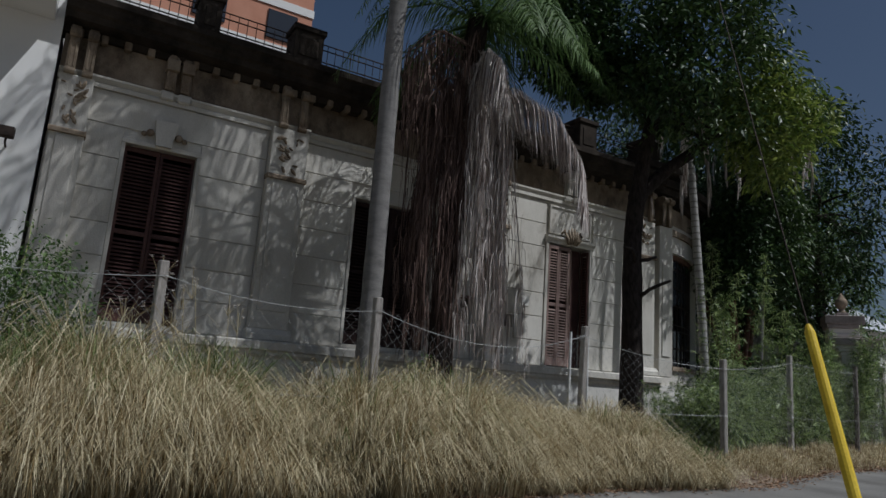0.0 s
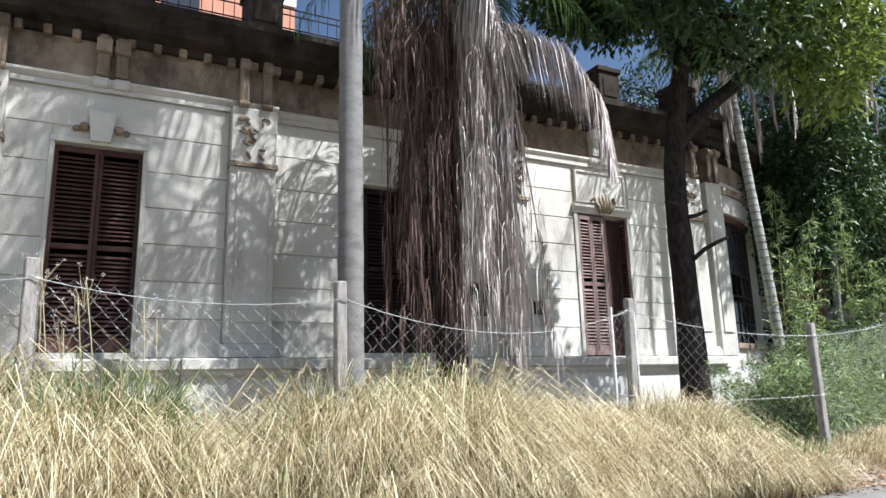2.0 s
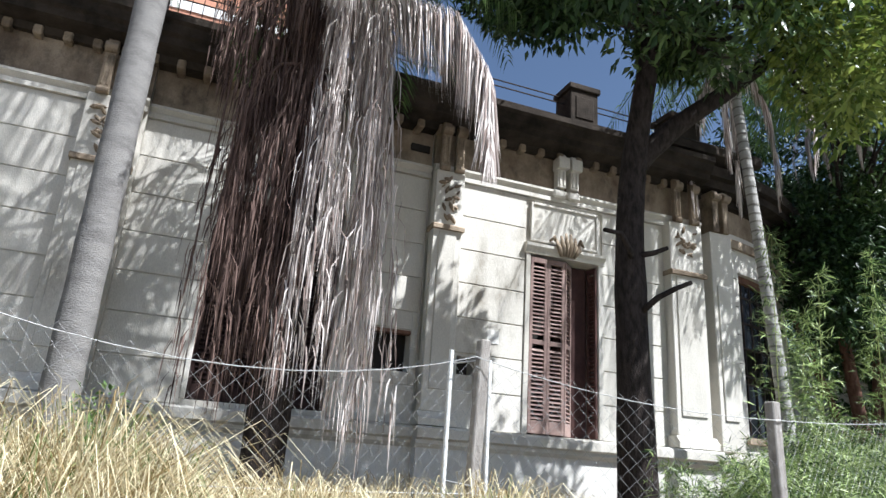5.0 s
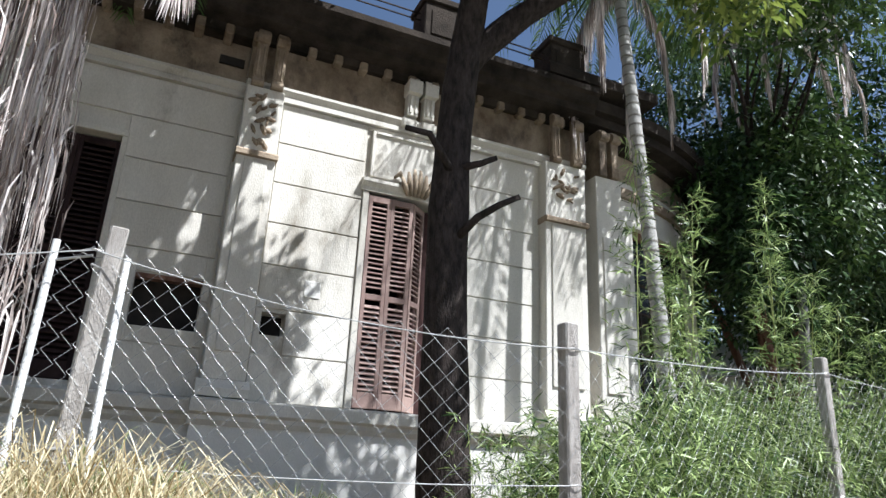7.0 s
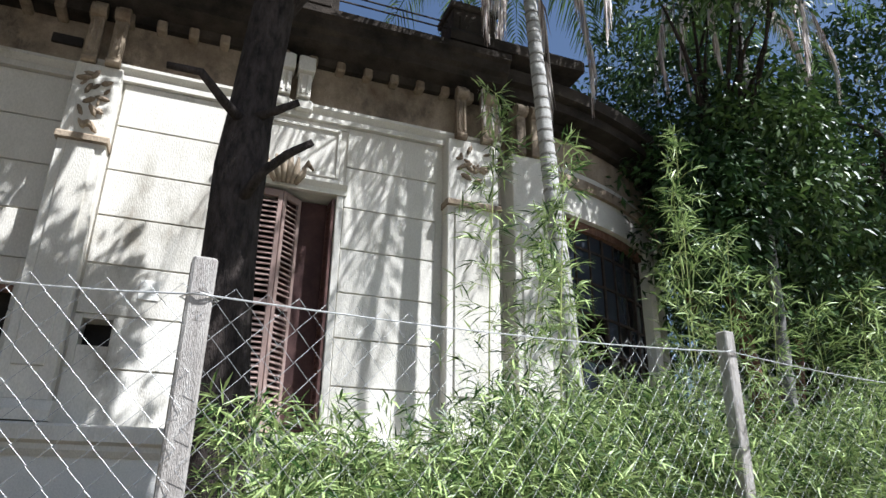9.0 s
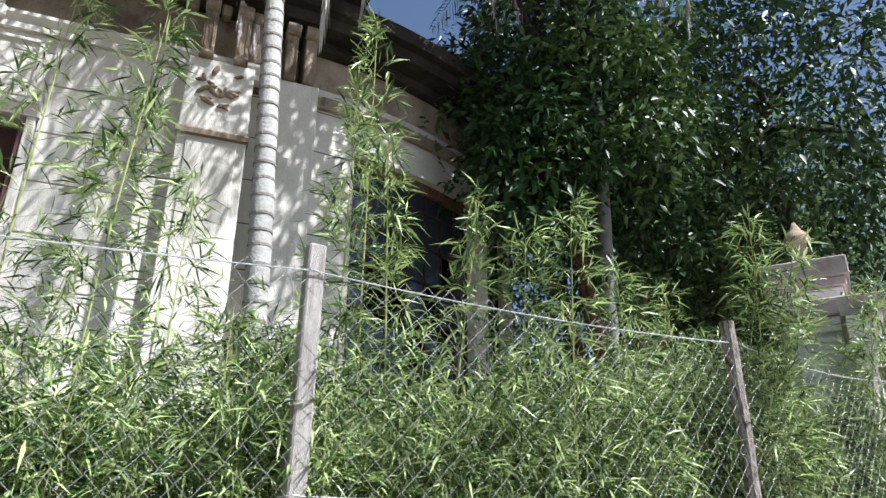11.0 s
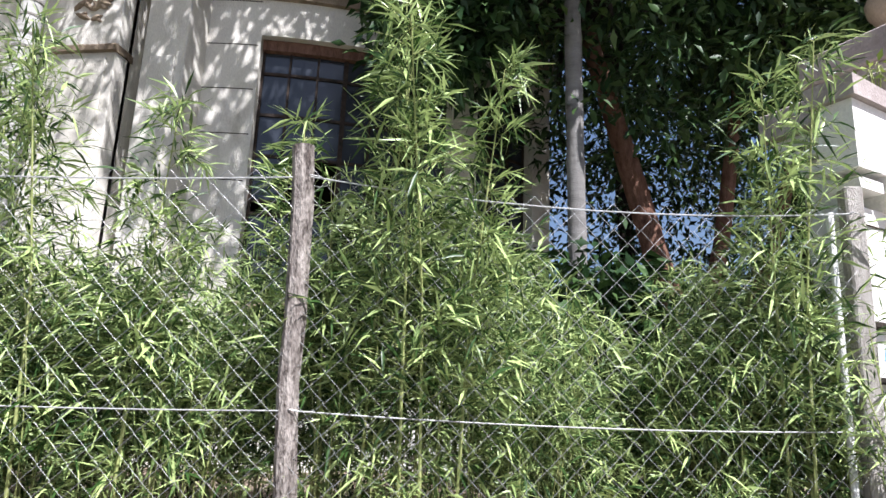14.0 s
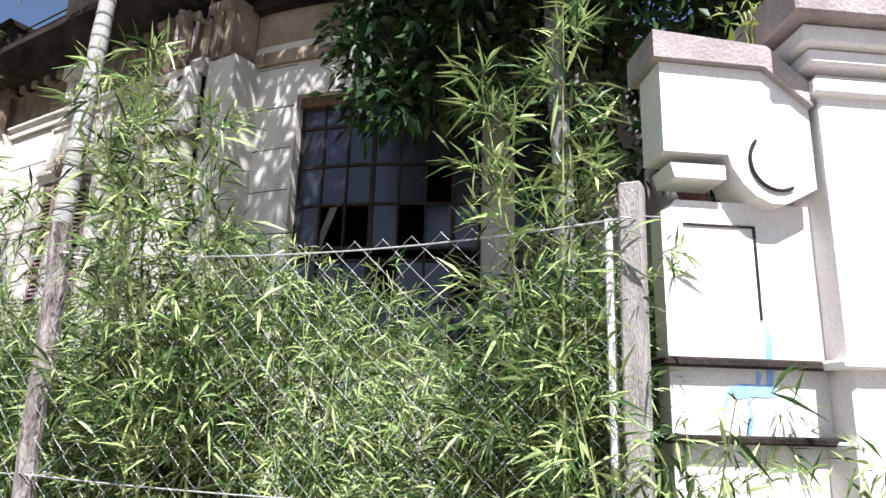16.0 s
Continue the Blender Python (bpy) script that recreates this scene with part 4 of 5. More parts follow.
def palm(name, label, ctrl, r0, r1, material, fronds, leaf, seed, dead=0, spread=2.2, rings=0.0, up=1.0):
    """A palm: trunk, rings, crown of green fronds and, if any, grey dead ones."""
    global rng
    rng = np.random.default_rng(seed)
    p = empty(name, *ctrl[0])
    tagged(p, label, "palm tree")
    bm = bmesh.new()
    pts = palm_trunk(bm, ctrl, r0, r1)
    part("trunk", bm, material, p, smooth=True)
    if rings:
        total = ctrl[-1][2] - ctrl[0][2]
        k = 0
        while k * rings < total - 0.2:
            f = (k * rings + rng.uniform(0, rings * 0.2)) / total
            q = pts[min(int(f * 39), 38)] * (1 - (f * 39) % 1) + pts[min(int(f * 39) + 1, 39)] * ((f * 39) % 1)
            rr = r0 + (r1 - r0) * f + 0.006
            d = Vector(pts[39] - pts[0]).normalized() * 0.013
            part("ring_scar", tube(bmesh.new(), [Vector(q) - d, Vector(q) + d], rr, 14), RINGSCAR, p)
            k += 1
    top = np.array(ctrl[-1])
    lv, rl = [], []
    for k in range(fronds):
        a = 2 * math.pi * k / fronds + rng.uniform(-0.25, 0.25)
        e = rng.uniform(-0.2, 1.0) * up
        d = np.array((math.cos(a), math.sin(a), 0))
        s = spread * rng.uniform(0.8, 1.15)
        c = [top, top + d * s * 0.35 + np.array((0, 0, s * 0.38 * e + 0.2)), top + d * s * 0.75 + np.array((0, 0, s * 0.38 * e - 0.05)), top + d * s * 1.05 + np.array((0, 0, s * (0.15 * e - 0.45)))]
        arr, line = live_frond(c, leaf)
        lv.append(arr)
        rl.append(line)
    v, f = join_arrays(lv)
    arrays("crown", v, f, PALMGREEN, p, "green feather fronds")
    for line in rl:
        part("frond_stalk", tube(bmesh.new(), line[::6], np.linspace(0.03, 0.006, len(line[::6])), 5), PALMGREEN, p)
    if dead:
        lv = []
        for k in range(dead):
            a = rng.uniform(0, 6.28)
            d = np.array((math.cos(a), math.sin(a), 0))
            s = spread * rng.uniform(0.6, 0.9)
            c = [top - (0, 0, 0.1), top + d * s * 0.4 + (0, 0, 0.1), top + d * s * 0.75 + (0, 0, -0.6), top + d * s * 0.85 + (0, 0, -1.7), top + d * s * 0.8 + (0, 0, -2.6)]
            arr, line = live_frond(c, leaf * 0.8, 60, 0.8, 0.8)
            lv.append(arr)
        v, f = join_arrays(lv)
        arrays("dead_fronds", v, f, DEADFROND, p, "drooping grey dead fronds")
    return p


palm("palm_tree", "smooth grey trunk of a tall palm behind the fence", [(4.22, 9.35, 0.35), (4.21, 9.33, 3), (4.2, 9.32, 7), (4.3, 9.2, 12.3)], 0.165, 0.135, PALMTRUNK, 35, 0.74, 11, 10, 3.0)
palm("palm_tree", "slender pale palm with a ringed trunk by the house corner", [(14.06, 10.9, 0.35), (13.98, 10.98, 3.2), (13.88, 11.12, 6.0), (13.80, 11.3, 9.0)], 0.115, 0.085, RINGTRUNK, 18, 0.58, 12, 7, 2.05, 0.17)
palm("palm_tree", "tall palm with grey hanging fronds among the garden trees", [(19.05, 12.9, 0.35), (19.0, 12.8, 3), (18.95, 12.6, 6), (18.9, 12.4, 10.6)], 0.10, 0.085, PALMTRUNK, 18, 0.62, 14, 8, 2.4)

# the palm with a long skirt of dead fronds
rng = np.random.default_rng(21)
sk = empty("palm_tree", 6.05, 10.25, 0.4)
tagged(sk, "palm wrapped in a long ragged skirt of dead hanging fronds", "palm tree")
bm = bmesh.new()
palm_trunk(bm, [(6.05, 10.25, 0.35), (6.05, 10.25, 3), (6.1, 10.2, 6), (6.25, 10.0, 8.3)], 0.24, 0.2)
part("trunk", bm, BARK, sk, "dark fibrous trunk", smooth=True)


def skirt(n, centre, spread_x, spread_y, top, low, material, name, label, length=(0.45, 0.95), per=75):
    lv, lines_ = [], []
    for k in range(n):
        x = centre[0] + rng.uniform(-1, 1) * spread_x
        y = centre[1] + rng.uniform(-1, 1) * spread_y
        z1 = top + rng.uniform(-0.6, 0.35)
        z0 = low + abs(rng.normal(0, 0.7))
        base = np.array((6.15 + rng.uniform(-0.2, 0.2), 10.1 + rng.uniform(-0.2, 0.1), z1))
        drift = rng.normal(0, 0.10, 2)
        ctrl = [base, (x * 0.6 + base[0] * 0.4, y * 0.6 + base[1] * 0.4, z1 + 0.1), (x, y, z1 - 0.55), (x + drift[0], y + drift[1], (z1 + z0) / 2), (x + drift[0] * 1.8, y + drift[1] * 1.8, z0 + 0.3)]
        pts = curve_points(ctrl, per)
        lines_.append(pts)
        q = pts[8:] + rng.normal(0, 0.035, (per - 8, 3))
        q = np.concatenate([q, q + rng.normal(0, 0.05, q.shape)])
        L_ = rng.uniform(*length, len(q))
        L_ = np.minimum(L_, np.maximum(q[:, 2] - 0.45, 0.15))
        lv.append(strands(q, rng.normal(0, 0.10, (len(q), 3)) * (1, 1, 0), L_, rng.uniform(0.008, 0.024, len(q)), 0.10))
    v, f = join_arrays(lv)
    ob = arrays(name, v, f, material, sk, label)
    for pts in lines_:
        part("dead_stalk", tube(bmesh.new(), pts[::7], np.linspace(0.022, 0.007, len(pts[::7])), 5), material, sk)
    return ob


skirt(24, (5.58, 10.1), 0.58, 0.34, 6.6, 1.7, DEADSHADE, "inner_skirt", "brown dead fronds, darkened for deep shade")
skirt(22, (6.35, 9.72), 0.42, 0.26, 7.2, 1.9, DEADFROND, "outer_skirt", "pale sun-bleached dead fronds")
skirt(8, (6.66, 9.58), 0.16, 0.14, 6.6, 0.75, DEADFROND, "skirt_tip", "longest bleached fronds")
skirt(7, (5.45, 10.0), 0.25, 0.2, 5.6, 2.6, DEADSHADE, "side_skirt", "brown dead fronds")
# extra dark fronds, added to stand in for the shaded roofline
skirt(12, (5.35, 10.0), 0.6, 0.3, 7.7, 5.2, DEADSHADE, "upper_skirt", "dark fronds added under the crown for the shaded roofline", (0.4, 0.8), 60)
lv = []
for ctrl, lf in (([(6.3, 9.8, 6.6), (6.85, 9.35, 6.75), (7.35, 8.9, 6.35), (7.62, 8.5, 5.4), (7.62, 8.37, 4.3)], 0.55), ([(6.3, 9.9, 6.8), (6.9, 9.5, 6.9), (7.5, 9.2, 6.4), (7.8, 9.0, 5.7)], 0.5), ([(6.2, 9.9, 7.0), (6.1, 9.4, 7.4), (6.0, 8.8, 6.9), (6.05, 8.6, 6.1)], 0.5)):
    arr, line = live_frond(ctrl, lf * 1.45, 140, 0.7, 0.62, 0.022)
    lv.append(arr)
    arr, _ = live_frond(ctrl, lf * 1.3, 140, 0.8, 0.8, 0.02)
    lv.append(arr)
v, f = join_arrays(lv)
arrays("arching_dead_frond", v, f, DEADFROND, sk, "grey arching dead fronds")
lv, rl = [], []
top = np.array((6.3, 9.95, 8.2))
for k in range(24):
    a = 2 * math.pi * k / 24 + rng.uniform(-0.2, 0.2)
    d = np.array((math.cos(a), math.sin(a), 0))
    e, s = rng.uniform(-0.7, 1.2), rng.uniform(2.2, 3.1)
    arr, line = live_frond([top, top + d * s * 0.3 + (0, 0, s * 0.35 * e + 0.3), top + d * s * 0.65 + (0, 0, s * 0.4 * e), top + d * s * 0.9 + (0, 0, s * (0.2 * e - 0.45))], 0.62, 70)
    lv.append(arr)
    rl.append(line)
v, f = join_arrays(lv)
arrays("crown", v, f, PALMGREEN, sk, "green feather fronds")
for line in rl:
    part("frond_stalk", tube(bmesh.new(), line[::6], np.linspace(0.03, 0.006, len(line[::6])), 5), PALMGREEN, sk)


# ---------------------------------------------------------------- broadleaf trees
def clump_leaves(centres, radius, per, size, droop=0.3, flat=0.7):
    """Leaves in loose whorls round many twig ends."""
    n = len(centres) * per
    c = np.repeat(centres, per, 0)
    off = unit(rng.normal(0, 1, (n, 3))) * (rng.uniform(0, 1, (n, 1)) ** 0.5) * radius * np.array((1, 1, flat))
    way = unit(off + rng.normal(0, 0.25, (n, 3)) * radius) + np.array((0, 0, -droop))
    up = np.array((0, 0, 1.0)) + rng.normal(0, 0.5, (n, 3))
    L_ = size * rng.uniform(0.65, 1.2, n)
    return leaf_arrays(c + off, way, up, L_, L_ * rng.uniform(0.34, 0.46, n), 0.15, 0.18)


def crown_points(n, centre, radii, low=-9, hollow=0.45):
    """Twig ends in an uneven egg: thinner inside, with bites taken out."""
    out = []
    lobes = [(unit(rng.normal(0, 1, 3)), rng.uniform(0.65, 1.15)) for _ in range(14)]
    while len(out) < n:
        d = unit(rng.normal(0, 1, 3))
        r = 1.0
        for l, k in lobes:
            if d @ l > 0.78:
                r = k
        p = np.array(centre) + d * np.array(radii) * r * (hollow + (1 - hollow) * rng.uniform() ** 0.6)
        if p[2] > low + 0.35 * math.sin(p[0] * 2.1) + 0.3 * math.sin(p[1] * 2.9):
            out.append(p)
    return np.array(out)


def limbs(owner, bark, root, radius, targets, wander=0.25, name="limb"):
    """Tapered limbs from a root point to chosen targets."""
    for q in targets:
        a, b = np.array(root, float), np.array(q, float)
        m1 = a + (b - a) * 0.35 + rng.normal(0, wander, 3) + (0, 0, 0.25)
        m2 = a + (b - a) * 0.7 + rng.normal(0, wander, 3) + (0, 0, 0.15)
        pts = curve_points([a, m1, m2, b], 9)
        part(name, tube(bmesh.new(), pts, np.linspace(radius, radius * 0.22, 9), 8), bark, owner, smooth=True)


def tree(label, base, stems, r0, bark, crowns, leafmat, size, seed, radius=0.32, per=13, category="tree"):
    """stems: lists of points from the ground to a fork; crowns: (count, centre, radii, low, material)"""
    global rng
    rng = np.random.default_rng(seed)
    t = empty("tree", *base)
    tagged(t, label, category)
    tips = []
    for k, c in enumerate(stems):
        bm = bmesh.new()
        pts = curve_points(c, 16)
        rr = r0 if k == 0 else r0 * 0.62
        tube(bm, pts, [rr * (1.25 if j == 0 else 1 - 0.45 * j / 15) * rng.uniform(0.95, 1.05) for j in range(16)], 14)
        part("trunk", bm, bark, t, smooth=True)
        tips.append((pts[-1], rr * 0.55))
    for n, centre, radii, low, m in crowns:
        pts = crown_points(n, centre, radii, low)
        v, f = clump_leaves(pts, radius, per, size)
        arrays("crown", v, f, m, t)
        root, rr = min(tips, key=lambda q: np.linalg.norm(q[0] - np.array(centre)))
        far = pts[rng.choice(len(pts), min(40, len(pts)), replace=False)]
        far = far[np.argsort(np.linalg.norm(far - root, axis=1))[:9]]
        limbs(t, BARK, root, rr * 0.7, far)
    return t


# crown colours: yellow-green holds the sunlit front, the darkest green the shade
t1 = tree("dark-trunked tree with sawn branch stubs and glossy leaves", (10.45, 10.05, 0.4),
          [[(10.50, 10.08, 0.3), (10.40, 9.98, 1.8), (10.32, 9.92, 3.5), (10.42, 10.05, 5.2), (10.6, 9.6, 7.6)], [(10.46, 10.0, 5.5), (11.1, 9.8, 6.25), (11.9, 9.5, 6.9), (12.6, 9.2, 7.6)]],
          # crowns of 190 and 620 are added to throw shade on the front
          0.265, BARK, [(600, (10.6, 8.35, 8.6), (2.35, 1.6, 2.3), 6.3, LEAF), (330, (12.7, 8.3, 7.3), (1.4, 1.2, 1.6), 5.5, LEAFYELLOW), (190, (11.15, 9.8, 7.75), (0.6, 0.5, 0.6), 6.9, LEAF), (150, (9.3, 8.4, 7.6), (1.2, 1.2, 1.2), 6.2, LEAFSHADED), (620, (8.95, 10.5, 9.3), (1.3, 1.1, 1.6), 7.6, LEAFSHADED), (220, (9.0, 9.9, 7.9), (0.75, 0.7, 0.8), 7.0, LEAFSHADED)], LEAF, 0.17, 31, per=14)
for pts, r in (([(10.30, 9.85, 4.10), (10.15, 9.68, 4.14), (9.95, 9.58, 4.30), (9.70, 9.58, 4.30)], 0.045), ([(10.38, 9.85, 4.15), (10.55, 9.72, 4.18), (10.72, 9.65, 4.26)], 0.045), ([(10.36, 9.82, 3.35), (10.5, 9.6, 3.55), (10.66, 9.45, 3.66), (10.82, 9.35, 3.74)], 0.045)):
    bm = bmesh.new()
    tube(bm, pts, np.linspace(r, r * 0.62, len(pts)), 9)
    part("branch_stub", bm, BARK, t1, "sawn-off branch stub", smooth=True)
t1.location += Vector((0.03, -0.05, 0))

tree("dense dark evergreen tree with reddish stems beside the house", (20.3, 14.6, 0.4),
     [[(20.5, 14.6, 0.3), (20.3, 14.5, 2.2), (19.8, 14.3, 4.0), (19.2, 14.0, 6.0)], [(20.5, 14.6, 1.6), (20.9, 14.6, 3.4), (21.2, 14.5, 5.6)], [(20.55, 14.7, 1.2), (20.2, 15.2, 3.4), (19.7, 15.8, 6.0)], [(20.6, 14.6, 1.3), (21.5, 14.9, 3.0), (22.2, 15.1, 5.4)]],
     # last crown is added, mostly above view, to dapple the corner wall
     0.20, REDBARK, [(760, (19.3, 13.6, 6.9), (2.8, 1.9, 2.9), 4.2, LEAFSHADED), (760, (22.2, 14.6, 7.0), (3.0, 2.2, 3.4), 3.6, LEAF), (700, (20.6, 16.0, 10.4), (3.4, 2.4, 3.6), 5, LEAFSHADED), (260, (18.9, 12.3, 6.9), (1.6, 1.1, 1.9), 4.7, LEAF), (260, (17.6, 12.35, 5.7), (0.95, 0.6, 1.5), 4.2, LEAFSHADED), (240, (17.2, 10.7, 9.4), (1.9, 1.6, 1.1), 8.2, LEAF)], LEAF, 0.19, 41, per=14)
for k, (x, y, h, m) in enumerate(((24.8, 17.5, 13.5, LEAF), (28.0, 16.6, 11.5, SHRUB), (20.5, 21.0, 15.0, LEAFSHADED), (33.5, 20.5, 13.5, SHRUB), (29.5, 24.0, 15.0, LEAF), (25.0, 23.0, 15.5, LEAFSHADED), (24.3, 13.9, 13.6, LEAFSHADED))):
    tree("tall leafy tree of the overgrown garden", (x, y, 0.4), [[(x, y, 0.3), (x + 0.1, y, h * 0.3), (x - 0.15, y + 0.1, h * 0.62)]], 0.24, BARK,
         [(700, (x, y, h * 0.60), (3.1, 2.7, h * 0.40), 1.6, m)], m, 0.24, 50 + k, radius=0.5, per=14)

# added bushes: dark filler where shaded gaps let wall and sky through
for k, (x, y, h) in enumerate(((20.2, 18.6, 4.6), (23.0, 17.0, 4.2), (26.2, 15.5, 4.4), (22.0, 20.5, 5.0), (19.0, 12.6, 3.0))):
    tree("dark bush added to fill gaps under the garden trees", (x, y, 0.4), [[(x, y, 0.3), (x + 0.1, y, 0.9), (x, y + 0.1, 1.5)]], 0.09, BARK, [(330, (x, y, h * 0.5), (1.9 if y > 13 else 1.1, 1.3 if y > 13 else 0.7, h * 0.5), 0.4, LEAFSHADED)], LEAFSHADED, 0.2, 80 + k, radius=0.4, per=12, category="bush")
# ---------------------------------------------------------------- shrubs, bamboo, grass
rng = np.random.default_rng(61)
sp = empty("weed", 20.84, 10.56, 3.2)
tagged(sp, "yellow-green seedling rooted on the pier coping", "weed")
pts = np.array((20.84, 10.54, 3.42)) + rng.normal(0, 0.06, (7, 3))
v, f = clump_leaves(pts, 0.08, 5, 0.10, 0.1, 1.0)
arrays("foliage", v, f, LEAFYELLOW, sp)
limbs(sp, CULM, (20.84, 10.54, 3.22), 0.006, pts, 0.02, "stem")
sh = empty("shrub", -0.55, 8.55, 0.4)
tagged(sh, "leafy green roadside shrub tangled in the fence", "shrub")
pts = crown_points(320, (-0.30, 8.5, 1.6), (0.85, 0.6, 1.2), 0.45, 0.4)
v, f = clump_leaves(pts, 0.17, 26, 0.07, 0.1, 1.0)
arrays("foliage", v, f, SHRUB, sh)
limbs(sh, CULM, (-0.55, 8.55, 0.3), 0.02, pts[:26], 0.08, "stem")
for k, (x, y, h) in enumerate(((4.6, 8.3, 1.5), (4.9, 9.0, 1.4), (2.2, 8.6, 1.3))):
    s2 = empty("weed", x, y, 0.4)
    tagged(s2, "small green weed bush behind the wire fence", "weed", "weeds by the fence")
    pts = crown_points(50, (x, y, h * 0.75), (0.35, 0.3, 0.5), 0.4, 0.3)
    v, f = clump_leaves(pts, 0.12, 16, 0.075, 0.1, 1.0)
    arrays("foliage", v, f, SHRUB, s2)
    limbs(s2, CULM, (x, y, 0.35), 0.009, pts[:10], 0.04, "stem")
for k in range(9):
    x, y = 0.75 + 0.16 * k + rng.uniform(-0.1, 0.1), 8.15 + rng.uniform(-0.2, 0.3)
    h = rng.uniform(1.9, 2.75)
    wd = empty("flowering_weed", x, y, 0.4)
    tagged(wd, "tall dry weed stalk with pale flower heads", "weed", "flowering weeds at the shuttered window")
    bm = bmesh.new()
    tp = np.array((x + rng.normal(0, 0.12), y + rng.normal(0, 0.08), h))
    tube(bm, curve_points([(x, y, 0.35), ((x + tp[0]) / 2 + 0.03, y, h * 0.6), tp], 8), 0.005, 5)
    hd = []
    for j in range(7):
        q = tp + rng.normal(0, 0.09, 3) + (0, 0, -0.05)
        part("flower_stem", tube(bmesh.new(), [(tp[0], tp[1], tp[2] - 0.25), q], 0.0025, 4), DRYGRASS, wd)
        hd.append(q)
    part("stalk", bm, DRYGRASS, wd)
    for q in hd:
        v, f = clump_leaves(np.array([q]), 0.02, 12, 0.02, -0.3, 0.6)
        arrays("flower_head", v, f, DEADFROND, wd, "dry pale umbel")


def bamboo_leaves(ends, out, per, size):
    """Fans of long narrow leaves at twig ends."""
    n = len(ends) * per
    c, o = np.repeat(ends, per, 0), np.repeat(out, per, 0)
    way = unit(o * 0.8 + rng.normal(0, 0.62, (n, 3))) + np.array((0, 0, -0.1))
    L_ = size * rng.uniform(0.6, 1.25, n)
    return leaf_arrays(c + rng.normal(0, 0.02, (n, 3)), way, np.array((0, 0, 1.0)) + rng.normal(0, 0.6, (n, 3)), L_, L_ * rng.uniform(0.07, 0.11, n), 0.14, 0.2)


TOPS = [(10.4, 1.8), (11.4, 1.75), (11.8, 1.65), (12.2, 2.05), (12.6, 2.35), (13.0, 1.85), (13.6, 2.3), (14.4, 2.65), (15.0, 2.2), (15.6, 2.2), (16.5, 2.35), (17.2, 2.45),
        (17.7, 2.85), (18.2, 2.75), (18.7, 2.25), (19.1, 2.0), (19.4, 1.9), (19.8, 2.5), (20.2, 2.35), (20.6, 1.8), (21.0, 1.7), (21.5, 1.5)]


def thicket_top(x):
    return np.interp(x, [p[0] for p in TOPS], [p[1] for p in TOPS])


def thicket(name, x0, x1, culms, ends_per, depth, per=9, front=0.22):
    """Crowded bamboo culms: bent stems, and fans of leaves at the twigs round each."""
    ends, out, stems = [], [], bmesh.new()
    for k in range(culms):
        x = rng.uniform(x0, x1)
        y = float(fence_y(x)) + front + rng.uniform(0, 1) ** 1.5 * depth
        if abs(x - 19.15) < 0.3 and rng.uniform() < 0.75:
            continue
        h = float(thicket_top(x)) * rng.uniform(0.55, 0.96)
        bend = np.array((rng.normal(0, 0.22), rng.normal(0.0, 0.15), 0))
        foot, tip = np.array((x, y, 0.35)), np.array((x, y, h)) + bend
        line = curve_points([foot, foot * 0.45 + tip * 0.55 - bend * 0.3, tip], 9)
        tube(stems, line, np.linspace(0.005, 0.002, 9), 4, caps=False)
        n = int(ends_per * rng.uniform(0.6, 1.3))
        u = rng.uniform(0.12, 1, n) ** 0.8
        a = rng.uniform(0, 2 * math.pi, n)
        d = np.stack([np.cos(a), np.sin(a) - 0.1, rng.uniform(-0.1, 0.7, n)], 1)
        at = np.stack([np.interp(u, np.linspace(0, 1, 9), line[:, j]) for j in range(3)], 1)
        ends.append(at + d * (0.08 + 0.30 * (1.1 - u) * rng.uniform(0.3, 1, n))[:, None])
        out.append(d)
    v, f = bamboo_leaves(np.concatenate(ends), np.concatenate(out), per, 0.148)
    ob = arrays(name, v, f, BAMBOO)
    tagged(ob, "dense green bamboo thicket growing through the wire fence", "bamboo", kind="stuff")
    st_ = part(name + "_stems", stems, CULM)
    tagged(st_, "thin crowded green bamboo stems", "bamboo", kind="stuff")
    return ob


thicket("bamboo_thicket", 10.6, 14.0, 200, 28, 1.9)
thicket("bamboo_thicket", 14.0, 17.4, 240, 28, 1.9)
thicket("bamboo_thicket", 17.4, 20.45, 220, 28, 1.7)
thicket("bamboo_thicket", 20.3, 20.85, 10, 18, 0.12, 8, -0.40)


def shoot(x, y, h, fwd=0.0):
    """One tall bamboo culm with leaf fans at its joints."""
    s3 = empty("bamboo_shoot", x, y, 0.45)
    tagged(s3, "tall arching bamboo shoot with narrow light green leaves", "bamboo", "bamboo shoots above the thicket")
    lean = rng.normal(0, 0.14, 2) + (0, -fwd)
    line = curve_points([(x, y, 0.4), (x + lean[0] * 0.3, y + lean[1] * 0.3, h * 0.55), (x + lean[0] * 1.3, y + lean[1] * 1.3, h)], 26)
    bm = bmesh.new()
    tube(bm, line, np.linspace(0.011, 0.003, 26), 6)
    ends, out = [], []
    for k in range(8, 26):
        w = 0.36 * (1 - (k - 8) / 19) + 0.07
        for j in range(3):
            a = rng.uniform(0, 6.28)
            d = np.array((math.cos(a), math.sin(a), rng.uniform(0.05, 0.6)))
            e = line[k] + d * w * rng.uniform(0.4, 1.1)
            tube(bm, [line[k], line[k] * 0.45 + e * 0.55 + (0, 0, 0.02), e], 0.002, 4, caps=False)
            ends += [e, line[k] * 0.45 + e * 0.55]
            out += [d, d]
    part("culm", bm, CULM, s3)
    v, f = bamboo_leaves(np.array(ends), np.array(out), 6, 0.175)
    arrays("leaves", v, f, BAMBOO, s3)


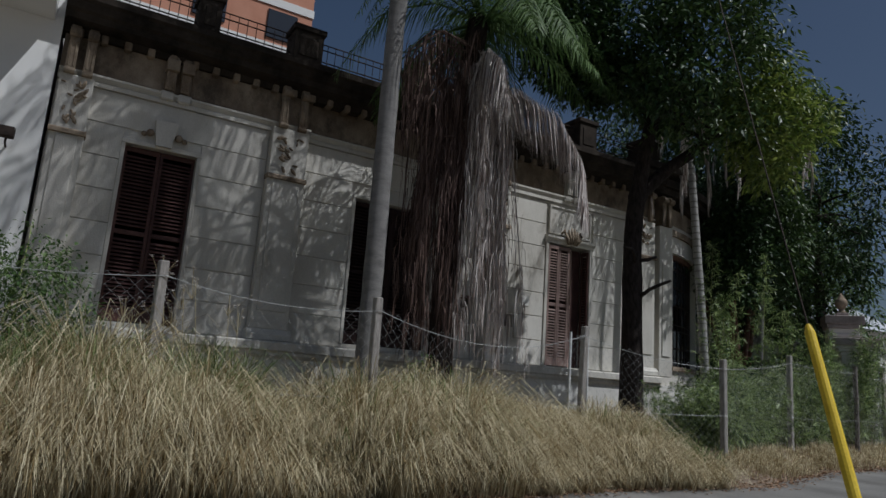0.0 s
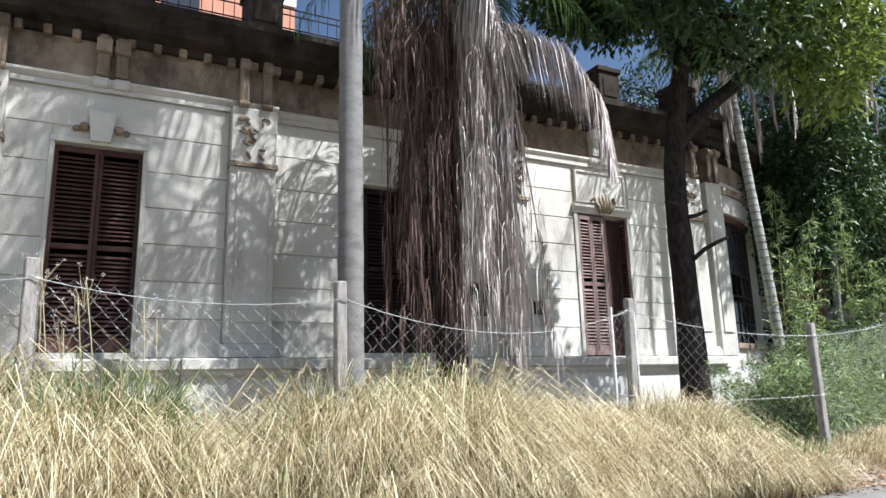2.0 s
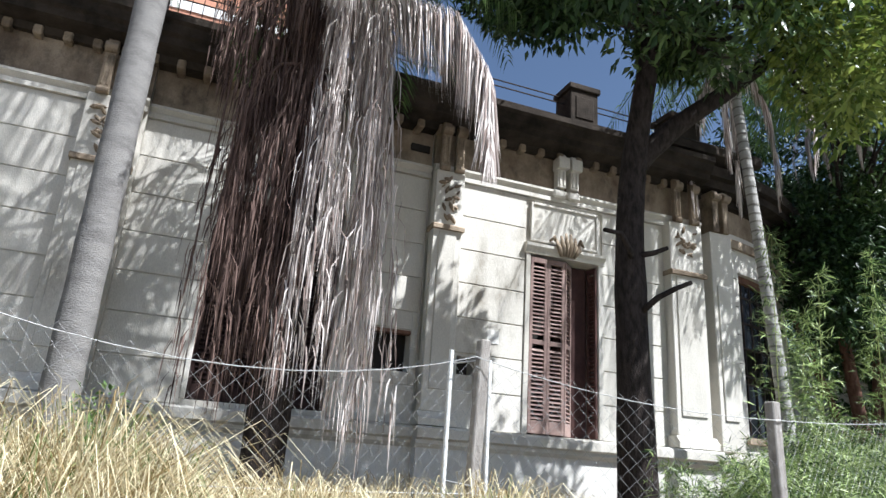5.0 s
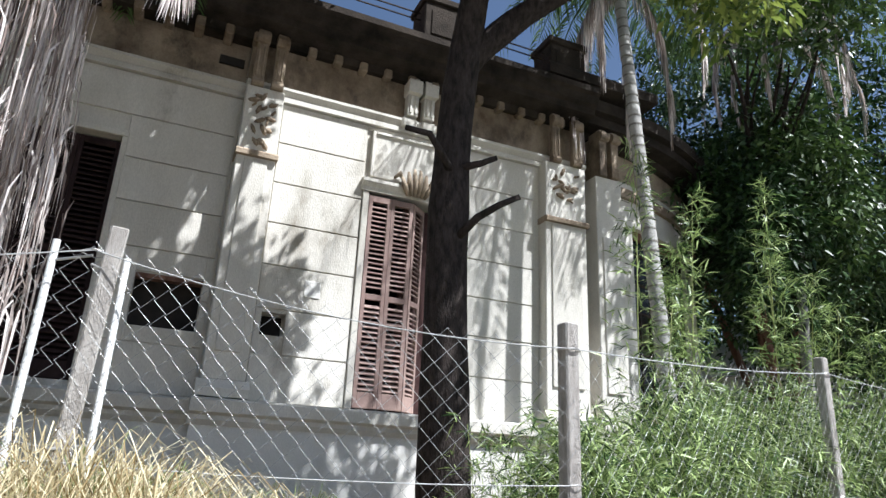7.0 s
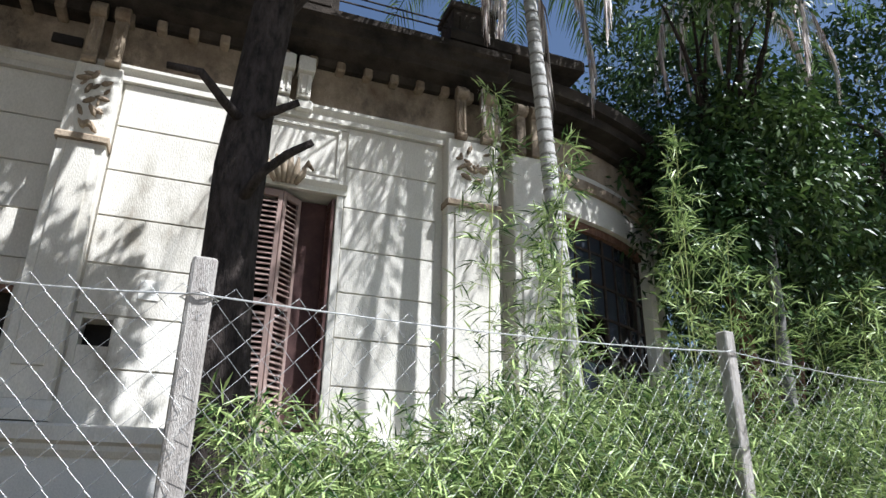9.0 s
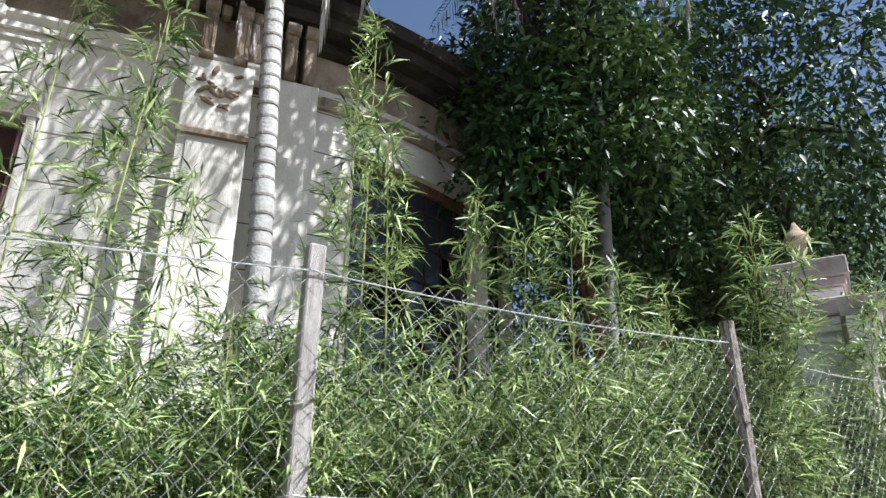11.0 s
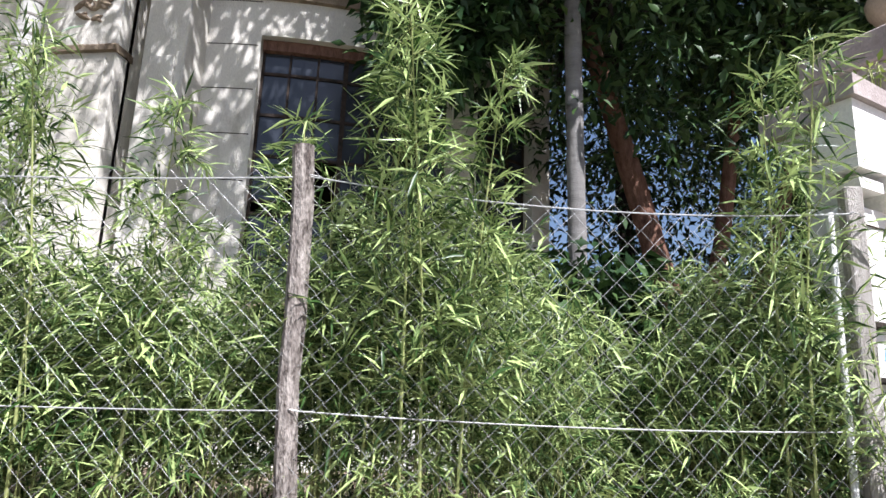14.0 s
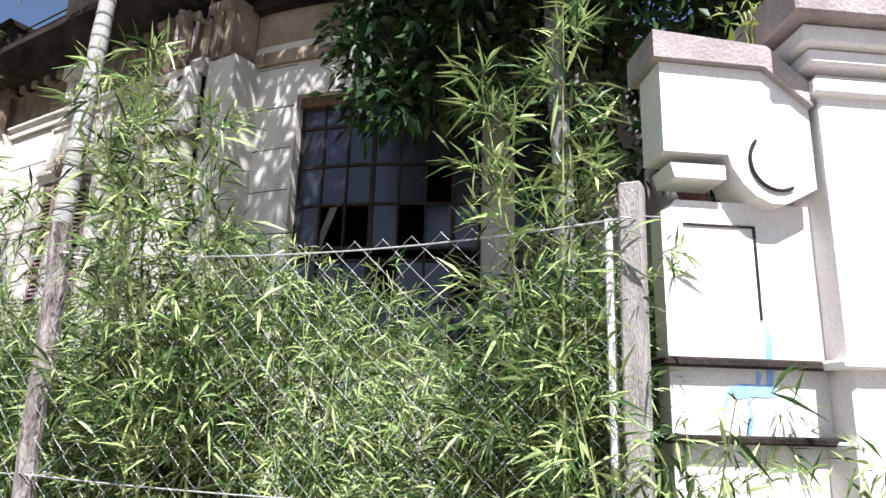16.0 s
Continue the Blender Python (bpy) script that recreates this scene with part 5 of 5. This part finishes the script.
for x, y, h, fwd in ((12.4, 9.6, 4.75, 0), (12.6, 9.5, 3.7, 0), (12.9, 9.4, 4.2, 0), (13.35, 9.6, 3.3, 0), (14.4, 9.6, 4.1, 0), (14.6, 9.8, 4.85, 0), (14.75, 9.6, 3.5, 0.1),
                     (15.2, 9.6, 3.3, 0), (15.6, 9.3, 3.0, 0), (16.0, 9.3, 3.1, 0), (16.55, 9.3, 2.85, 0), (17.3, 9.6, 2.8, 0), (17.95, 9.45, 3.45, 0.3), (18.05, 9.5, 3.1, 0.25), (17.7, 9.6, 3.0, 0.15), (18.2, 9.6, 2.95, 0.15),
                     (20.03, 10.0, 3.3, 0.4), (19.95, 10.1, 2.95, 0.3), (20.1, 10.2, 2.7, 0.2)):
    shoot(x, y, h, fwd)

rng = np.random.default_rng(77)


def grass(name, label, x0, x1, off0, off1, n, h0, h1, material, curl=(0.2, 1.3), width=(0.006, 0.012), tufts=260, south=0.5):
    tx = rng.uniform(x0, x1, tufts)
    to = rng.uniform(off0, off1, tufts)
    th = rng.uniform(0.65, 1.1, tufts) * (1 + 0.22 * np.sin(tx * 1.7 + 0.5) + 0.12 * np.sin(tx * 4.3)) * np.interp(tx, (1.0, 3.5, 6.0, 8.6), (0.92, 0.92, 0.78, 0.5))
    k = rng.integers(0, tufts, n)
    x = tx[k] + rng.normal(0, 0.07, n)
    y = fence_y(x) + to[k] + rng.normal(0, 0.09, n)
    base = np.stack([x, y, ground_z(x, y) - 0.02], 1)
    lean = np.stack([x - tx[k] + rng.normal(0, 0.1, n), y - fence_y(x) - to[k] - 0.12 * south + rng.normal(0, 0.1, n)], 1)
    v, f = blade_arrays(base, lean, rng.uniform(h0, h1, n) * th[k], rng.uniform(*width, n), rng.uniform(*curl, n))
    return tagged(arrays(name, v, f, material), label, "grass", kind="stuff")


grass("dry_grass", "tall straw-coloured dry grass along the road edge", -6, 8.6, -0.85, 0.15, 60000, 0.55, 1.45, DRYGRASS, (0.3, 1.9), (0.004, 0.011), tufts=420, south=1.0)
grass("dry_grass_fringe", "drooping dry grass at the broken road edge", -6, 9.2, -1.1, -0.75, 14000, 0.45, 1.05, DRYGRASS, (0.9, 1.9), tufts=260, south=1.4)
grass("green_grass", "green blades among the dry roadside grass", -6, 9.5, -0.9, 0.6, 13000, 0.5, 1.3, GREENGRASS, tufts=200)
grass("yard_grass", "rank half-dry grass in the yard behind the fence", -5, 8.0, 0.1, 4.2, 14000, 0.5, 1.25, DRYGRASS, (0.3, 1.7), tufts=320)
grass("yard_weeds", "green weeds in the yard behind the fence", -5, 10.5, 0.1, 4.2, 8000, 0.3, 0.75, GREENGRASS, tufts=260)
grass("green_grass", "tall green blades in front of the shrub", -3, 2.0, -0.35, 0.6, 5000, 0.8, 1.6, GREENGRASS, (0.2, 1.2), tufts=60)
grass("yard_grass", "bleached rank grass below the dead palm skirt", 4.4, 7.1, 0.05, 1.2, 4000, 0.8, 1.35, DRYGRASS, (0.5, 1.9), tufts=70)
grass("verge_grass", "thin brown grass under the bamboo", 9.4, 20.5, -0.62, -0.05, 12000, 0.12, 0.55, DRYGRASS, tufts=260)
n = 5200
x = rng.uniform(-5, 20, n)
y = fence_y(x) - edge_off(x) + 0.02 + rng.normal(0, 0.2, n)
a = rng.uniform(0, 6.28, n)
v, f = leaf_arrays(np.stack([x, y, np.maximum(ground_z(x, y), 0.125) + 0.012], 1), np.stack([np.cos(a), np.sin(a), rng.uniform(0, 0.25, n)], 1), np.array((0, 0, 1.0)) + rng.normal(0, 0.15, (n, 3)), 0.07, 0.035, 0.0, 0.3)
tagged(arrays("leaf_litter", v, f, LITTER), "scattered dry brown fallen leaves on the road edge", "leaf litter", kind="stuff")
